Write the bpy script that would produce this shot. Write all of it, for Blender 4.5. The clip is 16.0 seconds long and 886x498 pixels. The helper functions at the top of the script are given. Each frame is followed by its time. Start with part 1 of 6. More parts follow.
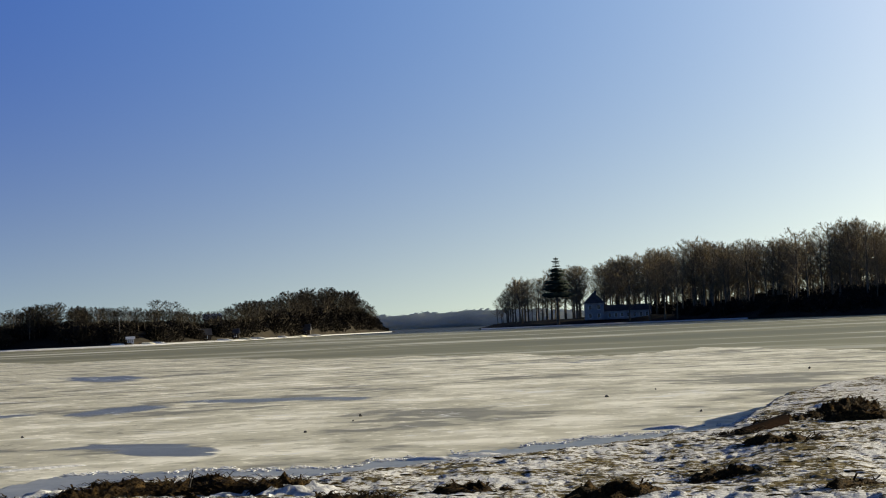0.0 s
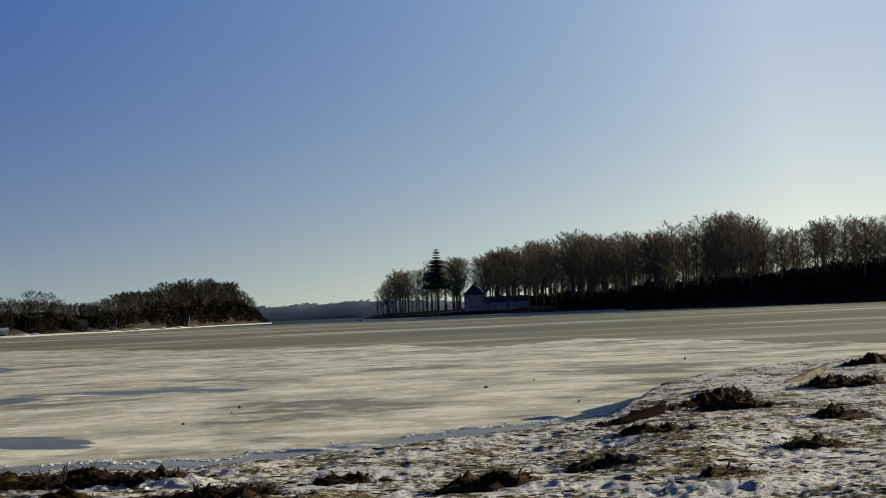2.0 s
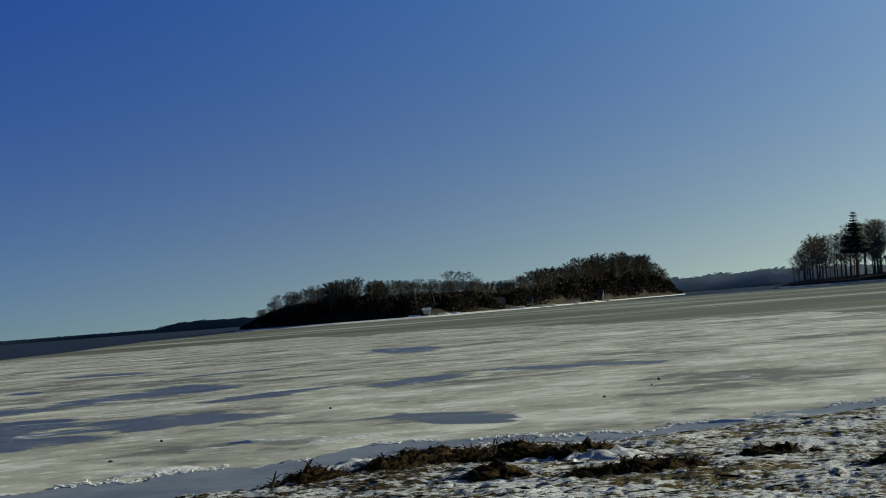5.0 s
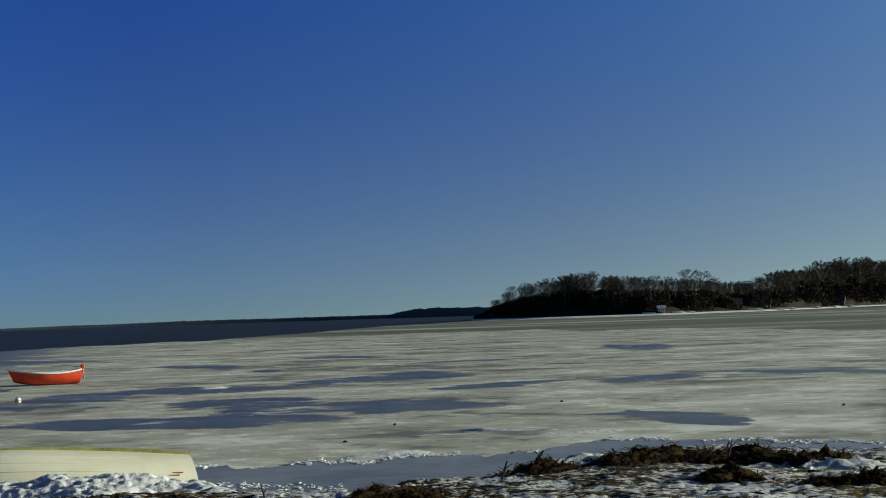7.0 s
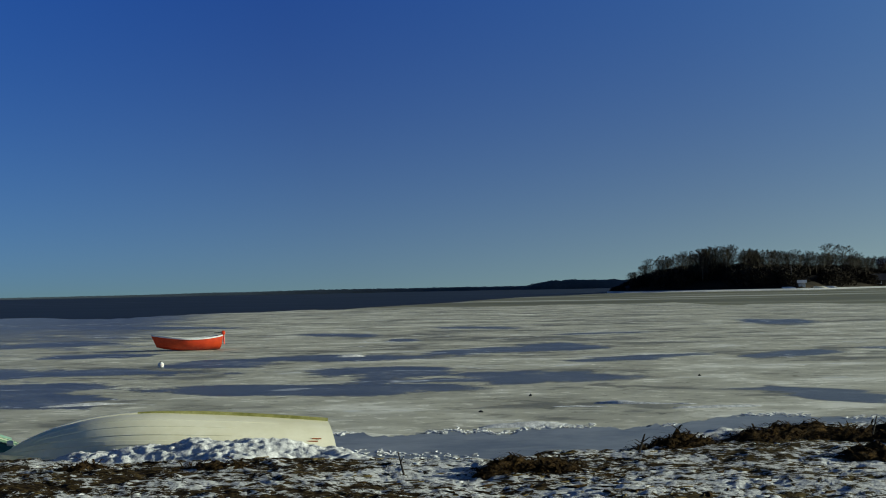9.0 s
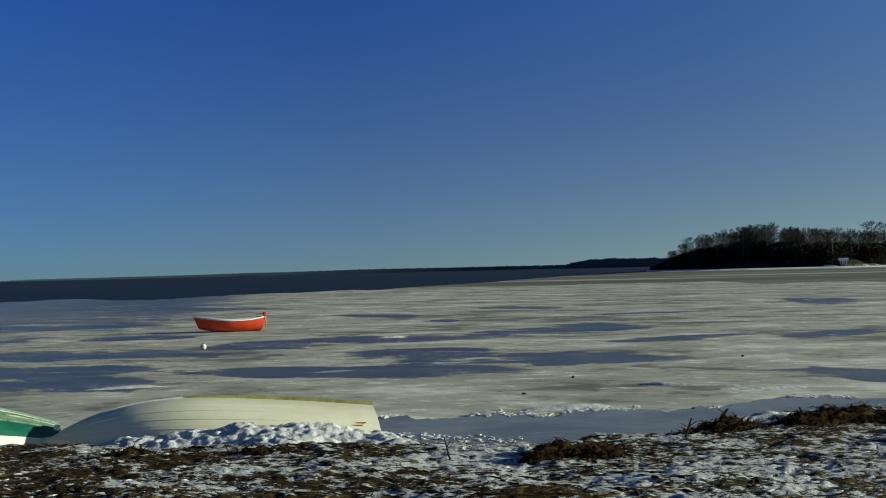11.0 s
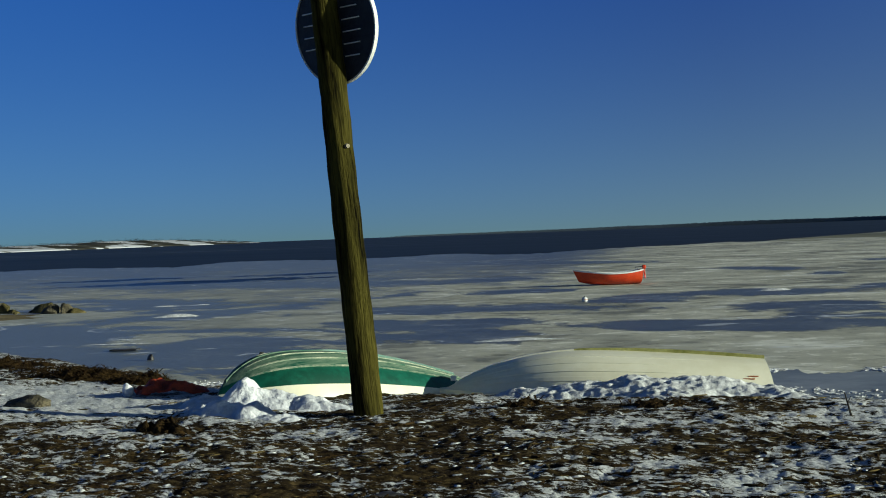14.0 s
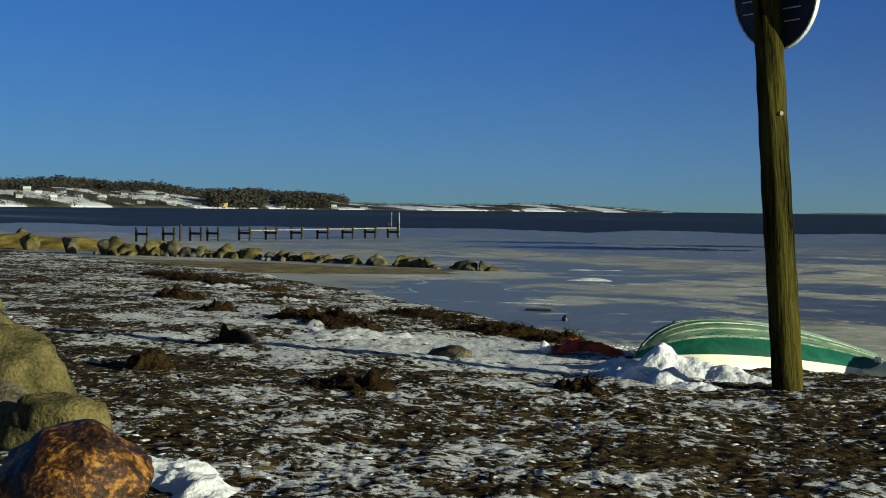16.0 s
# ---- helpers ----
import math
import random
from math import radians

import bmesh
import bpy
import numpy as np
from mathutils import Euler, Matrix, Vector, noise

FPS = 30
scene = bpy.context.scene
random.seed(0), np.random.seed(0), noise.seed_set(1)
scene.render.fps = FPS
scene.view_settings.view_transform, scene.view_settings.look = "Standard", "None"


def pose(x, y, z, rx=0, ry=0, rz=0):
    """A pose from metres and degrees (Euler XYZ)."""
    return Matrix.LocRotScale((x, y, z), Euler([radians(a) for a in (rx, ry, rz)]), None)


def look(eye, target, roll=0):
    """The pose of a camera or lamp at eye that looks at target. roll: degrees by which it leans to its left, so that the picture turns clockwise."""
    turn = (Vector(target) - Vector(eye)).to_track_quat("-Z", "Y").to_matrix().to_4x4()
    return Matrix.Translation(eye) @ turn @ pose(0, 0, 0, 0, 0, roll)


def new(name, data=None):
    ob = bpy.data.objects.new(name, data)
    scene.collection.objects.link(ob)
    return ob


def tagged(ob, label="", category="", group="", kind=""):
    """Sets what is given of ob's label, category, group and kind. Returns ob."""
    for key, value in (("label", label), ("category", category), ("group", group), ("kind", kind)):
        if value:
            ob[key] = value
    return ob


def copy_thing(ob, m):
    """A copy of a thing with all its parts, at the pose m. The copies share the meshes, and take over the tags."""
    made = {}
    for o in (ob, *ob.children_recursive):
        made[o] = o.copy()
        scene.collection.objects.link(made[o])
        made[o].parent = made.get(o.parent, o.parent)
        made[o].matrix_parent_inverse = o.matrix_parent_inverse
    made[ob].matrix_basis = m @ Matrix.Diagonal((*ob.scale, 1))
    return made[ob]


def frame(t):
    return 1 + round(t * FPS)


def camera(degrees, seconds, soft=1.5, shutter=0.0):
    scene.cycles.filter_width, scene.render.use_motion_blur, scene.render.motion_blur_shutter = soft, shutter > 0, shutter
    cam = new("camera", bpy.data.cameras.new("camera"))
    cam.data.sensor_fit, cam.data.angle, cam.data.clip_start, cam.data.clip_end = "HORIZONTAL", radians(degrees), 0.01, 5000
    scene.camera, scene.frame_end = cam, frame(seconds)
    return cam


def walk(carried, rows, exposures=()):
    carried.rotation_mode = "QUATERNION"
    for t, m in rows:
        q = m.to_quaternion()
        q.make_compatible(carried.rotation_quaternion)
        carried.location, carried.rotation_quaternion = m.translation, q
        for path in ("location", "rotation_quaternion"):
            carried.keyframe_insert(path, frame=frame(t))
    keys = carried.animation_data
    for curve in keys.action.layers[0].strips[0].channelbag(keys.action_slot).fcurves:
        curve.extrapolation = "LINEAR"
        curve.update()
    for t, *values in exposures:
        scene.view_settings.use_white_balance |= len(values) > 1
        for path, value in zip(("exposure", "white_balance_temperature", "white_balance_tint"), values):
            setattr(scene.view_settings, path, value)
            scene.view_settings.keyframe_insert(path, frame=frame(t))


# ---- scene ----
cam = camera(31.9, 16.0, soft=1.0)
ROWS = [  # seconds, eye x y z, heading, tilt, lean
    (0.0, 0.137, -0.013, 1.992, 0.00, 2.85, -2.47),
    (0.5, 0.141, -0.008, 1.984, -0.58, 2.32, -2.43),
    (1.0, 0.153, 0.027, 1.986, -1.99, 2.32, -2.51),
    (1.5, 0.150, 0.004, 1.988, -3.45, 2.09, -2.16),
    (2.0, 0.140, -0.012, 1.991, -4.40, 2.34, -2.44),
    (2.5, 0.137, 0.010, 1.989, -3.57, 2.38, -2.38),
    (3.0, 0.122, 0.002, 1.992, -0.65, 2.44, -3.01),
    (3.5, 0.085, -0.055, 1.992, 3.70, 2.23, -3.19),
    (4.0, 0.078, 0.005, 1.992, 7.68, 1.80, -2.90),
    (4.2, 0.087, 0.005, 1.991, 8.25, 1.93, -3.34),
    (6.3, 0.078, 0.003, 1.981, 16.41, 2.61, -2.88),
    (6.5, 0.072, -0.004, 1.978, 17.39, 2.74, -2.27),
    (7.0, 0.056, 0.003, 1.986, 19.45, 2.46, -1.86),
    (7.5, 0.051, 0.027, 1.981, 20.74, 2.53, -1.50),
    (8.0, 0.041, 0.019, 1.991, 21.57, 2.58, -1.20),
    (8.5, 0.025, 0.028, 1.979, 23.15, 2.32, -1.26),
    (8.7, 0.023, 0.037, 1.976, 24.07, 1.89, -1.07),
    (10.8, -0.040, 0.050, 2.035, 25.44, 0.86, -1.22),
    (11.0, -0.043, 0.055, 2.027, 25.97, 0.79, -1.35),
    (11.5, -0.044, 0.017, 2.030, 27.89, 0.35, -1.68),
    (12.0, -0.065, -0.005, 2.019, 30.40, -0.04, -1.66),
    (12.5, -0.073, -0.026, 2.025, 34.18, -0.43, -2.06),
    (13.0, -0.101, -0.001, 2.040, 35.71, -0.84, -2.01),
    (13.5, -0.144, 0.011, 2.022, 36.97, -0.74, -2.34),
    (14.0, -0.157, -0.030, 2.031, 39.80, -0.53, -2.08),
    (14.5, -0.209, -0.015, 2.014, 43.47, -0.87, -1.36),
    (15.0, -0.239, -0.060, 2.008, 47.84, -1.42, -0.43),
    (15.5, -0.243, -0.083, 2.001, 51.55, -1.01, 0.42),
    (16.0, -0.264, -0.074, 1.988, 54.95, -1.49, 0.73),
]


def aim(x, y, z, heading, tilt, lean):
    a, b = radians(heading), radians(tilt)
    way = Vector((-math.sin(a) * math.cos(b), math.cos(a) * math.cos(b), math.sin(b)))
    return look((x, y, z), Vector((x, y, z)) + way * 10, lean)


walk(cam, [(row[0], aim(*row[1:])) for row in ROWS], exposures=[(0.0, 1.17, 6850, 7), (1.5, 1.12, 6850, 7), (2.0, 0.82, 6950, 7), (4.0, 0.57, 6230, 1), (7.0, 0.44, 5900, -3), (8.5, 0.42, 5850, -4), (11.0, 0.44, 5870, -6), (12.5, 0.38, 5800, -6), (14.5, 0.35, 5790, -6), (16.0, 0.48, 6220, -6)])

# ---- light ----
SUN_AZ, SUN_EL = 65.0, 12.0  # degrees to the right of +y, and above the horizon
world = bpy.data.worlds.new("winter_sky")
scene.world = world
world.use_nodes = True
nt = world.node_tree
sky = nt.nodes.new("ShaderNodeTexSky")
sky.sky_type = "NISHITA"
sky.sun_disc = False
sky.sun_elevation = radians(SUN_EL)
sky.sun_rotation = radians(SUN_AZ)
sky.air_density, sky.dust_density, sky.ozone_density = 1.0, 0.3, 3.0
bg = nt.nodes["Background"]
bg.inputs["Strength"].default_value = 0.8


def wmath(op, a, b=None):
    n = nt.nodes.new("ShaderNodeMath")
    n.operation = op
    for sock, val in zip(n.inputs, (a, b)):
        if isinstance(val, (int, float)):
            sock.default_value = val
        elif val is not None:
            nt.links.new(val, sock)
    return n.outputs[0]


def wcolour(parts):
    n = nt.nodes.new("ShaderNodeCombineColor")
    for sock, val in zip(n.inputs, parts):
        nt.links.new(val, sock)
    return n.outputs[0]


def wmix(fac, a, b):
    n = nt.nodes.new("ShaderNodeMix")
    n.data_type = "RGBA"
    for sock, val in ((n.inputs[0], fac), (n.inputs[6], a), (n.inputs[7], b)):
        if isinstance(val, (int, float)):
            sock.default_value = val
        else:
            nt.links.new(val, sock)
    return n.outputs[2]


# a clear winter sky: brighter round the sun and towards the horizon, deep blue away from it
way = nt.nodes.new("ShaderNodeTexCoord").outputs["Generated"]
dot = nt.nodes.new("ShaderNodeVectorMath")
dot.operation = "DOT_PRODUCT"
dot.inputs[1].default_value = (math.sin(radians(SUN_AZ)) * math.cos(radians(SUN_EL)), math.cos(radians(SUN_AZ)) * math.cos(radians(SUN_EL)), math.sin(radians(SUN_EL)))
nt.links.new(way, dot.inputs[0])
from_sun = wmath("MULTIPLY", wmath("ARCCOSINE", wmath("MINIMUM", dot.outputs["Value"], 1.0)), 180 / math.pi)
glow = wmath("MINIMUM", wmath("EXPONENT", wmath("DIVIDE", wmath("SUBTRACT", 45.5, from_sun), 21.0)), 0.9)
sep = nt.nodes.new("ShaderNodeSeparateXYZ")
nt.links.new(way, sep.inputs[0])
low = wmath("EXPONENT", wmath("MULTIPLY", wmath("MAXIMUM", sep.outputs["Z"], 0.0), -13.0))
upper = wcolour([wmath("ADD", 0.004, wmath("MULTIPLY", wmath("POWER", glow, 1.8), 0.32)),
                 wmath("ADD", 0.019, wmath("MULTIPLY", wmath("POWER", glow, 1.25), 0.375)),
                 wmath("ADD", 0.195, wmath("MULTIPLY", glow, 0.36))])
anti = wmath("MAXIMUM", wmath("DIVIDE", wmath("SUBTRACT", from_sun, 93.0), 42.0), 0.0)
horizon = wcolour([wmath("ADD", wmath("ADD", 0.070, wmath("MULTIPLY", anti, 0.05)), wmath("MULTIPLY", glow, 0.76)),
                   wmath("ADD", wmath("ADD", 0.135, wmath("MULTIPLY", anti, 0.09)), wmath("MULTIPLY", glow, 0.74)),
                   wmath("ADD", wmath("ADD", 0.195, wmath("MULTIPLY", anti, 0.09)), wmath("MULTIPLY", glow, 0.46))])
# a little lighter again well away from the sun
lift = wcolour([wmath("MULTIPLY", anti, 0.020), wmath("MULTIPLY", anti, 0.088), wmath("MULTIPLY", anti, 0.25)])
grow = nt.nodes.new("ShaderNodeVectorMath")
grow.operation = "ADD"
nt.links.new(upper, grow.inputs[0])
nt.links.new(lift, grow.inputs[1])
# the clearest blue lies a few degrees up, over the haze
away = wmath("MINIMUM", wmath("MAXIMUM", wmath("DIVIDE", wmath("SUBTRACT", from_sun, 79.0), 35.0), 0.0), 1.0)
band = wmath("MULTIPLY", wmath("MULTIPLY", low, away), wmath("SUBTRACT", 1.0, wmath("EXPONENT", wmath("MULTIPLY", wmath("MAXIMUM", sep.outputs["Z"], 0.0), -25.0))))
clear = wcolour([wmath("MULTIPLY", band, 0.01), wmath("MULTIPLY", band, 0.08), wmath("MULTIPLY", band, 0.24)])
whole = nt.nodes.new("ShaderNodeVectorMath")
whole.operation = "ADD"
nt.links.new(wmix(low, grow.outputs[0], horizon), whole.inputs[0])
nt.links.new(clear, whole.inputs[1])
# towards the zenith the blue deepens
deep = nt.nodes.new("ShaderNodeMapRange")
deep.interpolation_type = "SMOOTHSTEP"
deep.inputs["From Min"].default_value, deep.inputs["From Max"].default_value = 0.22, 0.52
deep.inputs["To Min"].default_value, deep.inputs["To Max"].default_value = 1.0, 0.16
nt.links.new(sep.outputs["Z"], deep.inputs["Value"])
faded = nt.nodes.new("ShaderNodeVectorMath")
faded.operation = "SCALE"
nt.links.new(whole.outputs[0], faded.inputs[0])
nt.links.new(deep.outputs[0], faded.inputs["Scale"])
own = faded.outputs[0]
scaled = nt.nodes.new("ShaderNodeVectorMath")
scaled.operation = "SCALE"
scaled.inputs["Scale"].default_value = 0.07
nt.links.new(sky.outputs[0], scaled.inputs[0])
nt.links.new(wmix(0.04, own, scaled.outputs[0]), bg.inputs[0])

sun = new("sun", bpy.data.lights.new("sun", "SUN"))
sun.data.energy, sun.data.angle, sun.data.color = 5.0, radians(0.6), (1.0, 0.905, 0.72)
a, b = radians(SUN_AZ), radians(SUN_EL)
toward_sun = Vector((math.sin(a) * math.cos(b), math.cos(a) * math.cos(b), math.sin(b)))
sun.matrix_world = look(toward_sun * 50, (0, 0, 0))

# ---- small tools ----
def polar(az, r, z=0.0):
    """A place r metres away at a heading of az degrees to the left of +y."""
    return Vector((-r * math.sin(radians(az)), r * math.cos(radians(az)), z))


def hash01(i, j, seed):
    n = (i.astype(np.int64) * 374761393 + j.astype(np.int64) * 668265263 + seed * 974711) & 0x7FFFFFFF
    n = ((n ^ (n >> 13)) * 1274126177) & 0x7FFFFFFF
    return ((n ^ (n >> 16)) & 0xFFFF) / 65535.0


def noise2(x, y, seed=0):
    """Smooth value noise from 0 to 1, for arrays."""
    i, j = np.floor(x), np.floor(y)
    u, v = x - i, y - j
    u, v = u * u * (3 - 2 * u), v * v * (3 - 2 * v)
    a, b = hash01(i, j, seed), hash01(i + 1, j, seed)
    c, d = hash01(i, j + 1, seed), hash01(i + 1, j + 1, seed)
    return (a * (1 - u) + b * u) * (1 - v) + (c * (1 - u) + d * u) * v


def fbm(x, y, seed=0, octaves=4):
    total, amp, norm = 0.0, 1.0, 0.0
    for k in range(octaves):
        total = total + amp * noise2(x * 2 ** k + 17.3 * k, y * 2 ** k - 9.1 * k, seed + k)
        norm += amp
        amp *= 0.5
    return total / norm


def mesh_object(name, verts, faces, material, parent=None, smooth=False):
    me = bpy.data.meshes.new(name)
    me.from_pydata([tuple(v) for v in verts], [], [tuple(f) for f in faces])
    me.update()
    if smooth:
        me.polygons.foreach_set("use_smooth", [True] * len(me.polygons))
    me.materials.append(material)
    ob = new(name, me)
    if parent is not None:
        ob.parent = parent
    return ob


def grid_object(name, X, Y, Z, material, smooth=True, keep=None):
    """A sheet from three arrays of one shape."""
    n, m = X.shape
    co = np.stack([X, Y, Z], -1).reshape(-1, 3)
    i, j = np.meshgrid(np.arange(n - 1), np.arange(m - 1), indexing="ij")
    k = (i * m + j).reshape(-1)
    quads = np.stack([k, k + m, k + m + 1, k + 1], -1)
    if keep is not None:
        quads = quads[keep.reshape(-1)]
    me = bpy.data.meshes.new(name)
    me.vertices.add(len(co))
    me.vertices.foreach_set("co", co.astype(np.float32).reshape(-1))
    me.loops.add(quads.size)
    me.loops.foreach_set("vertex_index", quads.astype(np.int32).reshape(-1))
    me.polygons.add(len(quads))
    me.polygons.foreach_set("loop_start", np.arange(0, quads.size, 4, dtype=np.int32))
    me.polygons.foreach_set("loop_total", np.full(len(quads), 4, dtype=np.int32))
    me.polygons.foreach_set("use_smooth", np.full(len(quads), smooth))
    me.update(calc_edges=True)
    me.validate()
    me.materials.append(material)
    return new(name, me)


def part(name, bm, material, parent, label="", smooth=False):
    me = bpy.data.meshes.new(name)
    bm.to_mesh(me)
    bm.free()
    if smooth:
        me.polygons.foreach_set("use_smooth", [True] * len(me.polygons))
    me.materials.append(material)
    ob = new(name, me)
    ob.parent = parent
    return tagged(ob, label) if label else ob


def thing(name, at, label, category, group="", turn=0.0):
    ob = new(name)
    ob.empty_display_size = 0.2
    ob.matrix_basis = pose(at[0], at[1], at[2], 0, 0, turn)
    return tagged(ob, label, category, group)


def box_bm(sx, sy, sz, at=(0, 0, 0), bevel=0.0, rot=None):
    bm = bmesh.new()
    bmesh.ops.create_cube(bm, size=1.0)
    bmesh.ops.scale(bm, vec=(sx, sy, sz), verts=bm.verts)
    if bevel:
        bmesh.ops.bevel(bm, geom=bm.edges[:], offset=bevel, segments=1, affect="EDGES")
    if rot is not None:
        bmesh.ops.transform(bm, matrix=rot, verts=bm.verts)
    bmesh.ops.translate(bm, vec=at, verts=bm.verts)
    return bm


def rod_bm(p, q, r0, r1=None, sides=8):
    p, q = Vector(p), Vector(q)
    d = q - p
    bm = bmesh.new()
    bmesh.ops.create_cone(bm, cap_ends=True, segments=sides, radius1=r0, radius2=r0 if r1 is None else r1, depth=d.length)
    bmesh.ops.transform(bm, matrix=Matrix.Translation((p + q) / 2) @ d.to_track_quat("Z", "Y").to_matrix().to_4x4(), verts=bm.verts)
    return bm


def join_bm(*many):
    out = bmesh.new()
    for bm in many:
        me = bpy.data.meshes.new("tmp")
        bm.to_mesh(me)
        bm.free()
        out.from_mesh(me)
        bpy.data.meshes.remove(me)
    return out


# ---- materials ----
def start_mat(name, rough=0.8, spec=0.3, metal=0.0):
    m = bpy.data.materials.new(name)
    m.use_nodes = True
    t = m.node_tree
    p = t.nodes["Principled BSDF"]
    p.inputs["Roughness"].default_value = rough
    p.inputs["Specular IOR Level"].default_value = spec
    p.inputs["Metallic"].default_value = metal
    return m, t, p


def coords(t, scale=(1, 1, 1), turn=0.0, world_space=False):
    mp = t.nodes.new("ShaderNodeMapping")
    mp.inputs["Scale"].default_value = scale
    mp.inputs["Rotation"].default_value = (0, 0, radians(turn))
    if world_space:
        src = t.nodes.new("ShaderNodeNewGeometry").outputs["Position"]
    else:
        src = t.nodes.new("ShaderNodeTexCoord").outputs["Object"]
    t.links.new(src, mp.inputs["Vector"])
    return mp.outputs["Vector"]


def tex_noise(t, vec, scale, detail=6, rough=0.6, distort=0.0):
    n = t.nodes.new("ShaderNodeTexNoise")
    n.inputs["Scale"].default_value = scale
    n.inputs["Detail"].default_value = detail
    n.inputs["Roughness"].default_value = rough
    n.inputs["Distortion"].default_value = distort
    if vec is not None:
        t.links.new(vec, n.inputs["Vector"])
    return n.outputs["Fac"]


def ramp(t, fac, stops):
    r = t.nodes.new("ShaderNodeValToRGB")
    e = r.color_ramp.elements
    while len(e) < len(stops):
        e.new(0.5)
    for el, (pos, col) in zip(e, stops):
        el.position = pos
        el.color = (*col, 1) if len(col) == 3 else col
    t.links.new(fac, r.inputs["Fac"])
    return r.outputs["Color"]


def grey(*stops):
    return [(p, (v, v, v)) for p, v in stops]


def mixc(t, fac, a, b, kind="MIX"):
    m = t.nodes.new("ShaderNodeMix")
    m.data_type, m.blend_type = "RGBA", kind
    for sock, val in ((m.inputs[0], fac), (m.inputs[6], a), (m.inputs[7], b)):
        if isinstance(val, (int, float)):
            sock.default_value = val
        elif isinstance(val, tuple):
            sock.default_value = (*val, 1)
        else:
            t.links.new(val, sock)
    return m.outputs[2]


def calc(t, op, a, b=None, c=None):
    m = t.nodes.new("ShaderNodeMath")
    m.operation = op
    for sock, val in zip(m.inputs, (a, b, c)):
        if val is None:
            continue
        if isinstance(val, (int, float)):
            sock.default_value = val
        else:
            t.links.new(val, sock)
    return m.outputs[0]


def bump(t, p, height, strength=0.5, dist=0.02):
    b = t.nodes.new("ShaderNodeBump")
    b.inputs["Strength"].default_value = strength
    b.inputs["Distance"].default_value = dist
    t.links.new(height, b.inputs["Height"])
    t.links.new(b.outputs["Normal"], p.inputs["Normal"])


def mottled(name, c0, c1, scale, rough=0.8, spec=0.3, bump_scale=None, bump_str=0.4, bump_dist=0.02, stretch=(1, 1, 1), fine=None, metal=0.0):
    """Two colours mixed at a coarse and a fine scale."""
    m, t, p = start_mat(name, rough, spec, metal)
    v = coords(t, stretch)
    coarse = tex_noise(t, v, scale)
    fine_n = tex_noise(t, v, fine or scale * 7, 4)
    f = calc(t, "ADD", calc(t, "MULTIPLY", coarse, 0.65), calc(t, "MULTIPLY", fine_n, 0.35))
    col = ramp(t, f, [(0.39, c0), (0.61, c1)])
    t.links.new(col, p.inputs["Base Color"])
    bump(t, p, tex_noise(t, v, bump_scale or scale * 10, 5), bump_str, bump_dist)
    return m


M_BARK = mottled("bark", (0.06, 0.05, 0.036), (0.17, 0.14, 0.095), 2.0, 0.9, 0.1)
M_TWIG = mottled("twigs", (0.13, 0.10, 0.058), (0.27, 0.21, 0.122), 0.5, 0.9, 0.1)
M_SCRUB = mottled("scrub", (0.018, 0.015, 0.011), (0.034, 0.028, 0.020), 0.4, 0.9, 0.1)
M_NEEDLE = mottled("needles", (0.018, 0.03, 0.018), (0.035, 0.05, 0.03), 0.8, 0.85, 0.2)
M_FARWOOD = mottled("far_woods", (0.022, 0.022, 0.020), (0.055, 0.050, 0.040), 0.02, 0.95, 0.1)
M_WEED = mottled("seaweed", (0.002, 0.0014, 0.0008), (0.088, 0.052, 0.016), 22.0, 0.9, 0.08, 55, 1.0, 0.05)
M_STONE = mottled("granite", (0.028, 0.025, 0.017), (0.17, 0.145, 0.09), 3.0, 0.85, 0.2, 24, 1.0, 0.05, fine=38)
M_STONE_ALGAE = mottled("algae_granite", (0.028, 0.027, 0.007), (0.18, 0.145, 0.055), 3.0, 0.85, 0.2, 24, 1.0, 0.05, fine=38)
M_STONE_DARK = mottled("wet_dark_stone", (0.02, 0.02, 0.02), (0.07, 0.065, 0.06), 3.0, 0.5, 0.4)
M_WOOD_POST = mottled("algae_post_wood", (0.002, 0.0018, 0.0007), (0.078, 0.068, 0.014), 1.7, 0.95, 0.04, 9, 1.0, 0.03, stretch=(6, 6, 0.5))
M_WOOD_GREY = mottled("weathered_wood", (0.15, 0.13, 0.09), (0.42, 0.37, 0.26), 1.2, 0.9, 0.15, 12, 0.5, 0.01, stretch=(4, 4, 4))
M_WOOD_DARK = mottled("tarred_wood", (0.018, 0.015, 0.012), (0.06, 0.05, 0.04), 2.0, 0.85, 0.2)
M_SIGN_BACK = mottled("sign_back_plate", (0.014, 0.018, 0.024), (0.035, 0.04, 0.05), 3.0, 0.6, 0.3)
M_SIGN_RIM = mottled("white_enamel", (0.6, 0.6, 0.55), (0.8, 0.8, 0.76), 5.0, 0.5, 0.4)
M_HULL_WHITE = mottled("cream_gelcoat", (0.78, 0.735, 0.53), (0.88, 0.84, 0.65), 1.2, 0.28, 0.5, 30, 0.08, 0.01)
M_KEEL = mottled("algae_keel", (0.22, 0.22, 0.05), (0.45, 0.43, 0.16), 3.0, 0.6, 0.3)
M_HULL_GREEN = mottled("worn_green_paint", (0.005, 0.055, 0.032), (0.014, 0.125, 0.075), 2.0, 0.5, 0.4, 25, 0.3, 0.01)
M_HULL_WORN = mottled("worn_primer", (0.006, 0.07, 0.042), (0.20, 0.27, 0.18), 3.2, 0.7, 0.3, 25, 0.4, 0.01, stretch=(0.35, 2.5, 2.5))
